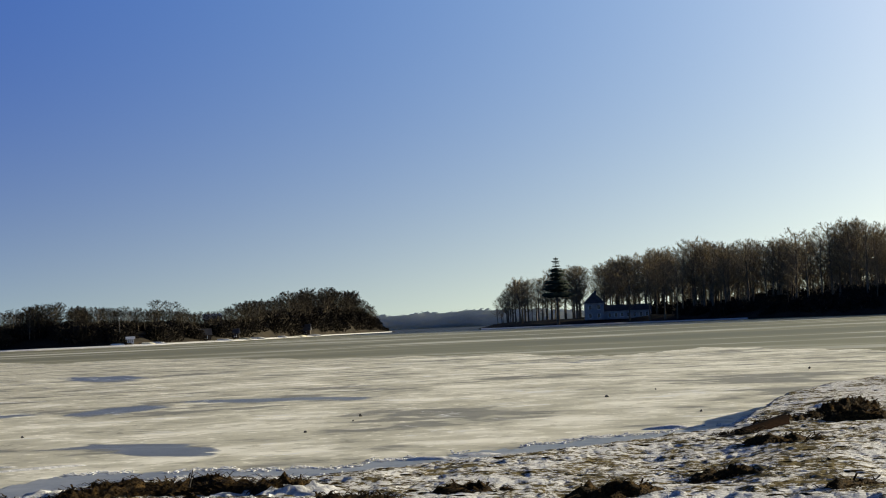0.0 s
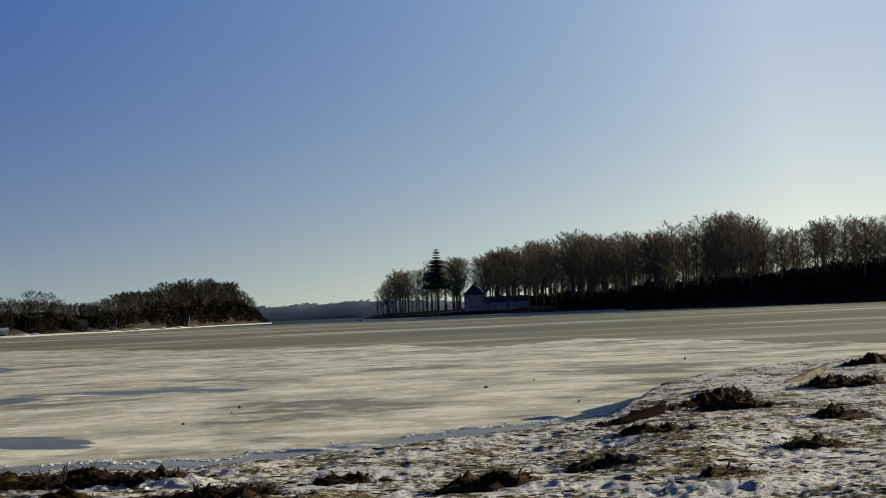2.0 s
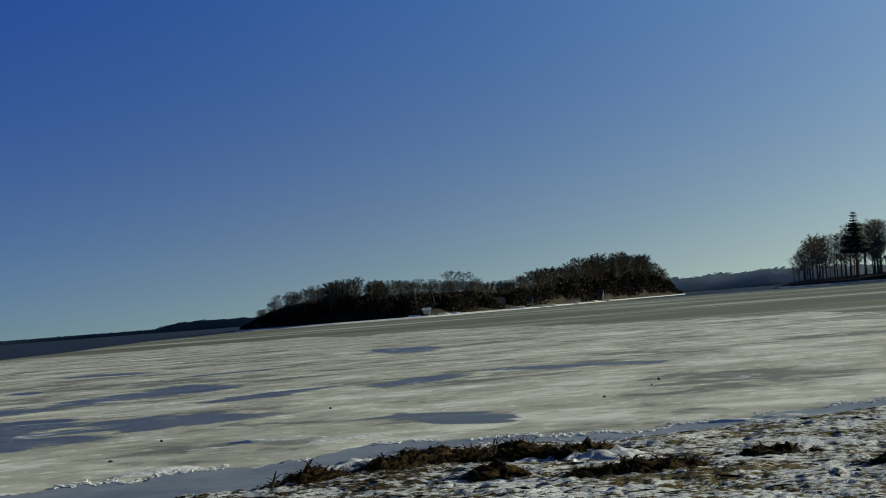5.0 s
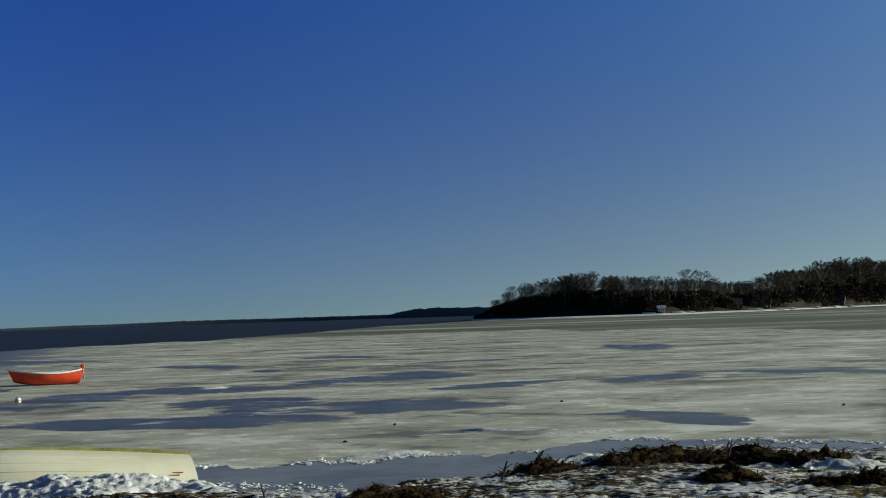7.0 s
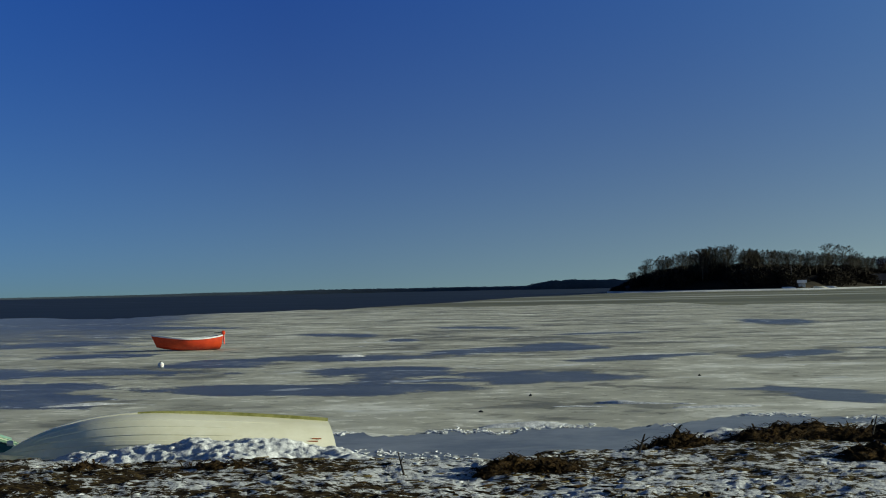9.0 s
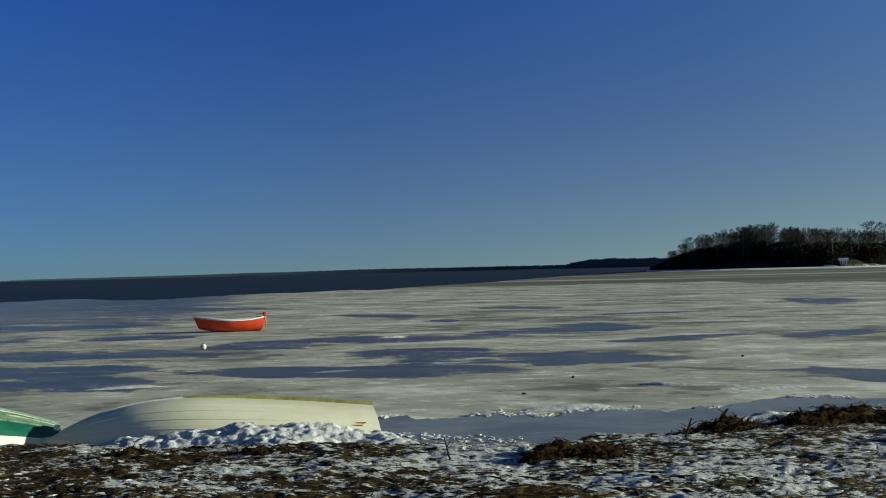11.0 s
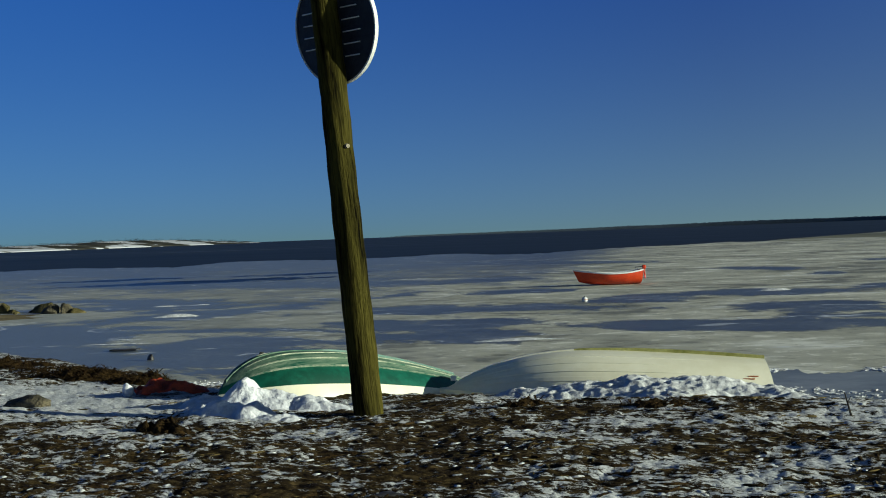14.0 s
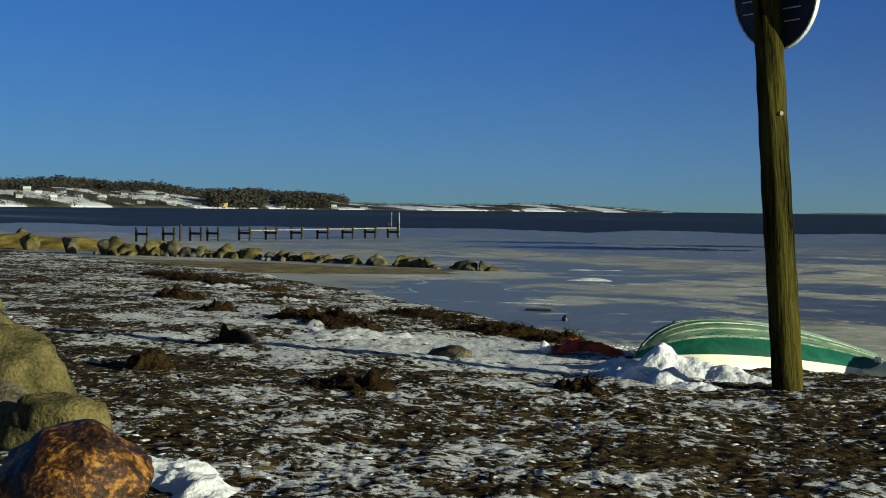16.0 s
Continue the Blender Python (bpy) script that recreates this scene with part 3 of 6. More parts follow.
def make_shore_ice():
    """Smooth ice, frozen anew between the beach and the old ice."""
    az = np.arange(-16, 34, 0.08)
    t = np.linspace(0, 1, 8)
    outer = shore_ice_edge(az)
    inner = shore_r(az) - 2.0
    A = np.repeat(az[:, None], len(t), 1)
    R = inner[:, None] + (outer - inner)[:, None] * t[None, :]
    ob = grid_object("shore_ice", -R * np.sin(np.radians(A)), R * np.cos(np.radians(A)), np.full(A.shape, 0.022), M_SMOOTH_ICE)
    return tagged(ob, "smooth blue-grey ice along the edge of the beach", "ice", kind="structure")


make_shore_ice()


def make_water_sheet():
    az = np.radians(np.arange(0, 361, 4.0))
    r = np.concatenate([[0.01], np.geomspace(30, 4900, 30)])
    A, R = np.meshgrid(az, r, indexing="ij")
    ob = grid_object("water", -R * np.sin(A), R * np.cos(A), np.full(A.shape, -0.12), M_WATER)
    return tagged(ob, "dark open water and thin wet ice reaching the horizon", "water", kind="structure")


make_water_sheet()


def make_thin_sheet():
    az = np.arange(-60, 30, 0.5)
    t = np.linspace(0, 1, 40)
    outer = np.interp(az, [-60, 12, 19, 24, 30], [700, 700, 470, 260, 150]) * (1 + 0.1 * (fbm(az * 0.8, az * 0, 61, 3) - 0.5))
    inner = np.full(az.shape, 40.0)
    A = np.repeat(az[:, None], len(t), 1)
    R = inner[:, None] * (outer / inner)[:, None] ** t[None, :]
    ob = grid_object("thin_ice", -R * np.sin(np.radians(A)), R * np.cos(np.radians(A)), np.full(A.shape, -0.07), M_THIN)
    return tagged(ob, "wet grey-green thin ice far out in the bay", "ice", kind="structure")


make_thin_sheet()


def shore_snow(name, radius, az0, az1, wide):
    az = np.linspace(az0, az1, 160)
    u = np.linspace(0, 1, 5)
    R = (radius(az) - wide * (0.6 + 0.8 * fbm(az * 1.1, az * 0, 71, 3)))[:, None] * (1 - u) + (radius(az) + 3)[:, None] * u
    A = np.repeat(az[:, None], 5, 1)
    Z = np.repeat((np.array([-0.06, 0.25, 0.35, 0.4, 0.5]))[None, :], len(az), 0)
    ob = grid_object(name, -R * np.sin(np.radians(A)), R * np.cos(np.radians(A)), Z, M_DIRTY_SNOW)
    return tagged(ob, "strip of clean snow on the ice along the far shore", "snow", kind="structure")


# ---- trees ----
def tree_arrays(rng, height, crown_from, spread, limbs, twigs, fine_twig=(0.025, 0.07), dense=1.0):
    """A bare tree: wood as tapered tubes, twigs as thin slivers."""
    wood_v, wood_f, twig_v, twig_f = [], [], [], []

    def tube(points, radii, sides):
        base = len(wood_v)
        for k, (p, r) in enumerate(zip(points, radii)):
            d = (points[min(k + 1, len(points) - 1)] - points[max(k - 1, 0)]).normalized()
            u = d.orthogonal().normalized()
            w = d.cross(u)
            for s in range(sides):
                a = 2 * math.pi * s / sides
                wood_v.append(p + (u * math.cos(a) + w * math.sin(a)) * r)
        for k in range(len(points) - 1):
            for s in range(sides):
                q = base + k * sides
                wood_f.append((q + s, q + (s + 1) % sides, q + sides + (s + 1) % sides, q + sides + s))

    def sliver(p, d, length, width):
        side = d.orthogonal().normalized()
        side.rotate(Matrix.Rotation(rng.uniform(0, 6.28), 3, d))
        b = len(twig_v)
        twig_v.extend([p - side * width * 1.3, p + side * width * 1.3, within(p + d * length)])
        twig_f.append((b, b + 1, b + 2))

    heart = Vector((0, 0, height * (0.5 + crown_from * 0.5)))
    reach = Vector((height * spread * 1.12, height * spread * 1.12, height * (1 - crown_from) * 0.5))

    def within(p):
        """A place pulled back into the crown's rounded outline."""
        q = p - heart
        far = math.sqrt((q.x / reach.x) ** 2 + (q.y / reach.y) ** 2 + (q.z / reach.z) ** 2)
        return p if far <= 1 else heart + q / far * rng.uniform(0.93, 1.02)

    lean = Vector((rng.uniform(-0.05, 0.05), rng.uniform(-0.05, 0.05), 1)).normalized()
    trunk = [Vector((0, 0, -0.5))]
    for k in range(1, 8):
        trunk.append(lean * height * 0.88 * k / 7 + Vector((rng.uniform(-1, 1), rng.uniform(-1, 1), 0)) * height * 0.010 * k / 3)
    r0 = height * 0.016
    tube(trunk, [r0 * (1.25 if k == 0 else 1 - 0.115 * k) for k in range(8)], 6)
    for k in range(limbs):
        h = crown_from + (0.95 - crown_from) * (k + rng.random()) / limbs
        q = h * 7
        i = min(6, int(q))
        p = trunk[i].lerp(trunk[i + 1], min(1, q - i))
        a = k * 2.399 + rng.uniform(-0.4, 0.4)
        rise = rng.uniform(0.30, 0.95)
        shape = math.sin(math.pi * min(1, 0.22 + 0.78 * (h - crown_from) / (1 - crown_from))) ** 0.6
        length = height * spread * shape * rng.uniform(0.75, 1.15) + height * 0.05
        d = Vector((math.cos(a), math.sin(a), rise)).normalized()
        pts = [p]
        for s in range(3):
            d2 = (d + Vector((rng.uniform(-0.25, 0.25), rng.uniform(-0.25, 0.25), 0.18 * s))).normalized()
            pts.append(within(pts[-1] + d2 * length / 3))
        rad = r0 * (1 - 0.75 * h) * 0.36
        tube(pts, [rad, rad * 0.7, rad * 0.45, rad * 0.15], 4)
        for s in range(9):
            u = 0.15 + 0.85 * (s + rng.random() * 0.6) / 9
            i = min(2, int(u * 3))
            start = pts[i].lerp(pts[i + 1], u * 3 - i)
            sd = (d + Vector((rng.uniform(-1, 1), rng.uniform(-1, 1), rng.uniform(-0.2, 0.8)))).normalized()
            sl = length * rng.uniform(0.28, 0.5)
            end = within(start + sd * sl)
            tube([start, end], [rad * 0.4, rad * 0.1], 3)
            for w in range(twigs):
                v = rng.uniform(0.1, 1.0)
                td = (sd + Vector((rng.uniform(-1, 1), rng.uniform(-1, 1), rng.uniform(-0.5, 0.9))) * 0.9).normalized()
                sliver(start.lerp(end, v), td, height * rng.uniform(*fine_twig), height * rng.uniform(0.0011, 0.0022) * dense)
    return wood_v, wood_f, twig_v, twig_f


def make_tree(seed, height, crown_from, spread, limbs, twigs, label, wood=None, fine=None, fine_twig=(0.02, 0.055), dense=1.0):
    rng = random.Random(seed)
    wv, wf, tv, tf = tree_arrays(rng, height, crown_from, spread, limbs, twigs, fine_twig, dense)
    ob = thing("tree", (0, 0, 0), label, "tree")
    mesh_object("trunk", wv, wf, wood or M_BARK, ob)
    mesh_object("crown", tv, tf, fine or M_TWIG, ob)
    return ob


def make_conifer(height):
    rng = random.Random(77)
    ob = thing("fir_tree", (0, 0, 0), "tall dark fir tree with tiered branches among bare trees", "tree")
    part("trunk", rod_bm((0, 0, -1), (0, 0, height), height * 0.018, 0.03, 8), M_BARK, ob)
    v, f = [], []
    for k in range(26):
        h = 0.42 + 0.58 * (k + rng.random() * 0.5) / 26
        reach = height * (0.20 * (1 - (h - 0.42) / 0.58) ** 0.8 + 0.014) * rng.choice([0.7, 0.9, 1.0, 1.2])
        for s in range(9):
            a = s * 0.698 + k * 0.9 + rng.uniform(-0.25, 0.25)
            d = Vector((math.cos(a), math.sin(a), 0))
            w = Vector((-math.sin(a), math.cos(a), 0))
            base = Vector((0, 0, h * height))
            for q in range(12):
                u = (q + rng.random()) / 12
                p = base + d * reach * u + Vector((0, 0, -0.18 * reach * u + 0.1 * reach * u * u))
                side = w * (1 if q % 2 else -1)
                l = max(0.5, reach * 0.42 * (1.1 - 0.6 * u) * rng.uniform(0.7, 1.2))
                b = len(v)
                v.extend([p, p + d * 0.35 * l + Vector((0, 0, -0.35 * l)), p + (side + d * 0.6) * l + Vector((0, 0, -0.5 * l)), p + side * l * 0.55 - d * l * 0.3])
                f.append((b, b + 1, b + 2, b + 3))
    mesh_object("crown", v, f, M_NEEDLE, ob)
    return ob


def make_bush(seed, size, label, material, count=700, broad=1.0):
    """A rounded thicket of crossed twigs."""
    rng = random.Random(seed)
    ob = thing("bush", (0, 0, 0), label, "bush")
    v, f = [], []
    for k in range(count):
        a, u = rng.uniform(0, 6.283), rng.random() ** 0.5
        e = rng.uniform(0.05, 1.0)
        r = size * 0.62 * math.sqrt(max(0, 1 - (e * 0.95) ** 2)) * u * rng.uniform(0.8, 1.1)
        p = Vector((math.cos(a) * r, math.sin(a) * r, e * size * rng.uniform(0.75, 1.0) - 0.15 * size))
        d = Vector((math.cos(a) * u + rng.uniform(-0.6, 0.6), math.sin(a) * u + rng.uniform(-0.6, 0.6), rng.uniform(0.2, 1.2))).normalized()
        side = d.orthogonal().normalized()
        side.rotate(Matrix.Rotation(rng.uniform(0, 6.28), 3, d))
        l, w = size * rng.uniform(0.05, 0.12) * broad ** 0.5, size * rng.uniform(0.012, 0.026) * broad
        b = len(v)
        v.extend([p - side * w, p + side * w, p + d * l + side * w * 0.5, p + d * l * 1.15 - side * w * 0.4])
        f.append((b, b + 1, b + 2, b + 3))
    tagged(mesh_object("twig_mass", v, f, material, ob), kind="stuff")
    stems = [rod_bm((rng.uniform(-.1, .1) * size, rng.uniform(-.1, .1) * size, -0.2 * size), (math.cos(k * 1.3) * size * 0.3, math.sin(k * 1.3) * size * 0.3, size * 0.7), size * 0.015, size * 0.005, 4) for k in range(5)]
    part("stem_cluster", join_bm(*stems), M_BARK, ob)
    return ob


def set_at(ob, p, turn, scale):
    """Move a first thing, or a copy of it, to its place."""
    ob.matrix_basis = Matrix.LocRotScale(p, Euler((0, 0, turn)), scale)


class Stock:
    """Hands out a first thing, then copies of it."""

    def __init__(self, makers):
        self.makers, self.first, self.n = makers, {}, 0

    def put(self, k, p, turn, scale, group=""):
        k %= len(self.makers)
        if k not in self.first:
            ob = self.first[k] = self.makers[k]()
        else:
            ob = copy_thing(self.first[k], Matrix())
        set_at(ob, p, turn, scale)
        if group:
            ob["group"] = group
        return ob


TALL = Stock([lambda k=k: make_tree(100 + k, 25.0, 0.24 + 0.06 * (k % 3), 0.23 + 0.03 * (k % 2), 28, 8, "tall bare beech tree on the wooded shore", dense=0.9) for k in range(6)])
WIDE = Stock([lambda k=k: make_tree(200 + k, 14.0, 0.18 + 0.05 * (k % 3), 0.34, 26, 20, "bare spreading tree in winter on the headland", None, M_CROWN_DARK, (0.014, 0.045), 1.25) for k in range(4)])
STEM = Stock([lambda k=k: make_tree(250 + k, 24.0, 0.20 + 0.10 * (k % 2), 0.26, 16, 5, "slender bare tree inside the wood", None, None, (0.03, 0.08), 1.0) for k in range(3)])
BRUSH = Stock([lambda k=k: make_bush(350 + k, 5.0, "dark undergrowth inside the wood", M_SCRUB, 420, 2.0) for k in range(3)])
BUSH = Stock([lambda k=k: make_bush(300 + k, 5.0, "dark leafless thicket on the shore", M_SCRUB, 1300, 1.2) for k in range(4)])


# ---- the wooded headland across the bay ----
def land_sheet(name, label, az0, az1, n, radius, depth, height, material, seed):
    az = np.linspace(az0, az1, n)
    u = np.linspace(0, 1, 26)
    R = radius(az)[:, None] + depth * u[None, :] ** 1.5
    A = np.repeat(az[:, None], len(u), 1)
    X, Y = -R * np.sin(np.radians(A)), R * np.cos(np.radians(A))
    ends = np.clip(np.minimum(az - min(az0, az1), max(az0, az1) - az) / 0.5, 0, 1)
    Z = height(az, u)[...] * ends[:, None] + (fbm(X * 0.06, Y * 0.06, seed, 4) - 0.5) * 2.0 * np.minimum(1, u * 8)[None, :] * ends[:, None]
    Z[:, 0] = -0.4
    ob = grid_object(name, X, Y, Z, material)
    return tagged(ob, label, "land", kind="structure")


def pen_r(az):
    return np.interp(az, [1.5, 2.1, 5, 8, 11.5, 15, 18.6], [860, 840, 700, 560, 495, 500, 520])


def pen_top(az):
    """Height of the tree tops over the ice."""
    el = np.interp(az, [2.0, 2.4, 2.8, 3.4, 4.4, 5.9, 7.4, 8.5, 9.5, 10.5, 12.4, 14.0, 15.1, 16.75, 17.8, 18.4], [-0.1, 0.39, 0.94, 1.39, 1.55, 1.41, 1.17, 0.85, 0.97, 1.1, 1.15, 1.3, 1.3, 1.0, 0.44, -0.1])
    return 2 + (pen_r(az) + 25) * np.tan(np.radians(el))


def pen_h(az, u):
    back = np.minimum(1, u / 0.35)[None, :]
    return (0.8 + np.maximum(0, pen_top(az) * 0.42 - 1)[:, None] * back * back * (3 - 2 * back))


shore_snow("snow_strip_1", pen_r, 2.0, 18.5, 15)
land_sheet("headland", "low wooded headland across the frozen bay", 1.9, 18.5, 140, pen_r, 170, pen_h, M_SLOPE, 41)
rng = random.Random(5)
BACK = []  # the rest of the wood, joined: kind, place, turn, scale
for k in range(170):
    az = rng.uniform(2.5, 17.9)
    d = 12 + 70 * rng.random() ** 1.3
    top = float(pen_top(np.array(az))) * rng.uniform(0.9, 1.12)
    u = (d / 170) ** (1 / 1.5)
    g = float(pen_h(np.array([az]), np.array([u]))[0, 0])
    tall = max(2.5, top - g)
    spot = (polar(az, float(pen_r(az)) + d, g - 0.3), rng.uniform(0, 6.28), Vector((rng.uniform(0.9, 1.2), rng.uniform(0.9, 1.2), 1)) * (tall / 14.0))
    if k < 120:
        WIDE.put(rng.randrange(4), *spot, "trees on the headland")
    else:
        BACK.append(("wide", *spot))
for k in range(330):
    az = rng.uniform(2.15, 18.3)
    d = 4 + 60 * rng.random() ** 1.2
    top = float(pen_top(np.array(az)))
    u = (d / 170) ** (1 / 1.5)
    g = float(pen_h(np.array([az]), np.array([u]))[0, 0])
    tall = max(1.5, min(7.5, (top - g) * rng.uniform(0.35, 0.62)))
    spot = (polar(az, float(pen_r(az)) + d, g - 0.2), rng.uniform(0, 6.28), Vector((1.3, 1.3, 1)) * (tall / 5.0))
    if k < 140:
        BUSH.put(rng.randrange(4), *spot, "thickets on the headland")
    else:
        BACK.append(("brush", *spot))


for az, el, d in [(14.1, 1.5, 20), (14.9, 1.42, 22), (15.6, 1.3, 24), (10.5, 1.46, 30), (10.0, 1.36, 26), (12.3, 1.25, 26), (11.2, 1.2, 30), (8.0, 1.08, 25), (7.3, 1.25, 30), (16.9, 1.05, 18), (13.2, 1.2, 24), (9.0, 0.95, 20), (4.3, 1.58, 40), (5.2, 1.5, 40), (3.5, 1.42, 40), (6.2, 1.4, 35)]:
    r = float(pen_r(az)) + d
    u = (d / 170) ** (1 / 1.5)
    g = float(pen_h(np.array([az]), np.array([u]))[0, 0])
    s = (2 + r * math.tan(radians(el)) - g) / 13.4
    WIDE.put(int(az * 10), polar(az, r, g - 0.3), az, Vector((1.15, 1.15, 1)) * s, "trees on the headland")


# ---- the beech wood with the white house ----
def wood_r(az):
    return np.interp(-az, [1.0, 1.4, 3.8, 6.7, 9, 15, 21, 40, 60], [640, 620, 640, 640, 600, 480, 420, 330, 300])


def wood_top(az):
    el = np.interp(-az, [1.6, 1.9, 2.6, 3.5, 4.2, 4.9, 5.3, 5.8, 6.9, 8.7, 11, 13, 14.1, 15, 15.8, 16.4, 18.5, 19.3, 20.3, 60], [0.7, 1.0, 1.6, 1.8, 1.9, 2.1, 1.5, 2.25, 2.4, 2.65, 2.62, 2.75, 3.0, 3.1, 2.95, 2.6, 2.62, 3.0, 2.7, 2.8])
    return 2 + (wood_r(az) + 35) * np.tan(np.radians(el))


def wood_h(az, u):
    hill = np.interp(-az, [1.0, 2.0, 5, 8.2, 10.9, 15, 19, 60], [0.4, 1.4, 2.4, 2.4, 4.0, 5.5, 7.0, 8.0])[:, None]
    back = np.minimum(1, u / 0.3)[None, :]
    return 0.5 + hill * back * back * (3 - 2 * back)


shore_snow("snow_strip_2", wood_r, -11, -1.3, 8)
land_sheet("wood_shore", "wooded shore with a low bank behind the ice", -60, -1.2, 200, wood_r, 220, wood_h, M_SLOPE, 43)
for k in range(430):
    az = -(1.9 + 21.5 * rng.random() ** 0.9)
    d = 22 + 110 * rng.random() ** 1.1
    if 4.9 < -az < 8.3 and d < 55:
        d += 40
    if 5.0 < -az < 5.7 or (16.2 < -az < 18.7 and rng.random() < 0.5):
        continue
    u = (d / 220) ** (1 / 1.5)
    g = float(wood_h(np.array([az]), np.array([u]))[0, 0])
    young = k > 330
    top = float(wood_top(np.array(az))) * (rng.uniform(0.45, 0.8) if young else rng.uniform(0.98, 1.14))
    spot = (polar(az, float(wood_r(az)) + d, g - 0.3), rng.uniform(0, 6.28), Vector((1, 1, 1)) * ((top - g) / 25.0))
    if k < 190:
        TALL.put(rng.randrange(6), *spot, "beech trees of the shore wood")
    else:
        BACK.append(("stem", *spot))
for k in range(260):
    az = -rng.uniform(8.6, 24)
    d = 5 + 60 * rng.random()
    u = (d / 220) ** (1 / 1.5)
    g = float(wood_h(np.array([az]), np.array([u]))[0, 0])
    spot = (polar(az, float(wood_r(az)) + d, g - 0.2), rng.uniform(0, 6.28), Vector((1.3, 1.3, 1)) * rng.uniform(0.45, 0.95))
    if k < 110:
        BUSH.put(rng.randrange(4), *spot, "thickets under the wood")
    else:
        BACK.append(("brush", *spot))


# deeper in the wood: slender stems and undergrowth that close the view through
for k in range(230):
    az = -(8.4 + 16.5 * rng.random())
    d = 70 + 130 * rng.random()
    g = float(wood_h(np.array([az]), np.array([(d / 220) ** (1 / 1.5)]))[0, 0])
    top = float(wood_top(np.array(az))) * rng.uniform(0.55, 1.0)
    BACK.append(("stem", polar(az, float(wood_r(az)) + d, g - 0.3), rng.uniform(0, 6.28), Vector((1, 1, 1)) * ((top - g) / 24.0)))
for k in range(300):
    az = -(6.0 + 19.0 * rng.random())
    d = 60 + 150 * rng.random()
    g = float(wood_h(np.array([az]), np.array([(d / 220) ** (1 / 1.5)]))[0, 0])
    BACK.append(("brush", polar(az, float(wood_r(az)) + d, g - 0.2), rng.uniform(0, 6.28), Vector((1.5, 1.5, 1)) * rng.uniform(0.6, 1.5)))
for az, d, s in [(-6.75, 7, 0.85), (-7.5, 6, 0.95), (-8.05, 9, 1.0), (-8.5, 7, 0.9), (-5.85, 30, 0.95), (-6.4, 34, 1.0)]:
    TALL.put(int(-az * 4), polar(az, float(wood_r(az)) + d, 1.0), az, Vector((1, 1, 1)) * s, "beech trees of the shore wood")


def joined_wood():
    """All that stands further back, as one mesh of wood and one of twigs."""
    sets = {"stem": STEM, "wide": WIDE, "brush": BRUSH}
    groups = {}
    for i, (kind, p, turn, scale) in enumerate(BACK):
        stock = sets[kind]
        if kind != "wide" and len(stock.first) < len(stock.makers):
            stock.put(len(stock.first), p, turn, scale, "trees inside the wood")
            continue
        src = stock.first[i % len(stock.makers)]
        for child in src.children:
            me = child.data
            co = np.empty(len(me.vertices) * 3)
            me.vertices.foreach_get("co", co)
            m = np.array(Matrix.LocRotScale(p, Euler((0, 0, turn)), scale))
            co = co.reshape(-1, 3) @ m[:3, :3].T + m[:3, 3]
            vi, tot = np.empty(len(me.loops), np.int32), np.empty(len(me.polygons), np.int32)
            me.loops.foreach_get("vertex_index", vi)
            me.polygons.foreach_get("loop_total", tot)
            groups.setdefault(me.materials[0].name, []).append((co, vi, tot))
    for name, parts in groups.items():
        b, vis = 0, []
        for co, vi, tot in parts:
            vis.append(vi + b)
            b += len(co)
        co, vi, tot = np.concatenate([q[0] for q in parts]), np.concatenate(vis), np.concatenate([q[2] for q in parts])
        me = bpy.data.meshes.new("wood_interior")
        me.vertices.add(len(co))
        me.vertices.foreach_set("co", co.astype(np.float32).reshape(-1))
        me.loops.add(len(vi))
        me.loops.foreach_set("vertex_index", vi)
        me.polygons.add(len(tot))
        me.polygons.foreach_set("loop_start", np.concatenate([[0], np.cumsum(tot)[:-1]]).astype(np.int32))
        me.polygons.foreach_set("loop_total", tot)
        me.update(calc_edges=True)
        me.materials.append(bpy.data.materials[name])
        tagged(new("wood_interior", me), "bare trunks and twigs deeper in the winter woods", "woods", kind="stuff")


joined_wood()
fir = make_conifer(24.0)
set_at(fir, polar(-4.15, 636, 1.6), 0, Vector((1.1, 1.1, 1)) * 1.12)


# ---- far shores ----
def far_woods(name, label, az0, az1, count, dist, deep, base, tops, size, seed, material):
    """Many small leafless crowns along a far ridge, in one mesh."""
    rng = random.Random(seed)
    v, f = [], []
    for k in range(count):
        az = rng.uniform(az0, az1)
        top = float(np.interp(az, *tops)) * (0.78 + 0.3 * noise.noise(Vector((az * 2.2, seed, 0))) + 0.05 * noise.noise(Vector((az * 9, seed, 5))) + 0.05 * rng.random() + 0.14)
        r = dist + rng.uniform(0, deep)
        c, side = polar(az, r), polar(az + 90, 1.0)
        w = size * rng.uniform(0.6, 1.4)
        low = base(az, r)
        h = max(1.0, top - low)
        for q in range(36):
            p = Vector((rng.gauss(0, 1), rng.gauss(0, 1), rng.gauss(0, 1))).normalized() * rng.random() ** 0.4
            o = Vector((c.x + p.x * w, c.y + p.y * w, low + h * (0.5 + 0.5 * p.z)))
            b = len(v)
            v.extend([o + Vector((side.x * a, side.y * a, rng.uniform(-0.7, 0.7))) * h * 0.2 for a in (-1.0, rng.uniform(-0.5, 0.5), 1.0)])
            f.append((b, b + 1, b + 2))
    return tagged(mesh_object(name, v, f, material), label, "woods", kind="stuff")


HILLS = ([44, 47.3, 49.4, 51.5, 53.6, 56.7, 58.2, 59.7, 60.9, 62, 63, 64.4, 65.6, 67, 68, 69, 71, 80], [0.02, 0.02, 0.21, 0.29, 0.22, 0.16, 0.2, 0.39, 0.42, 0.51, 0.35, 0.49, 0.76, 0.70, 0.85, 0.87, 0.7, 0.9])


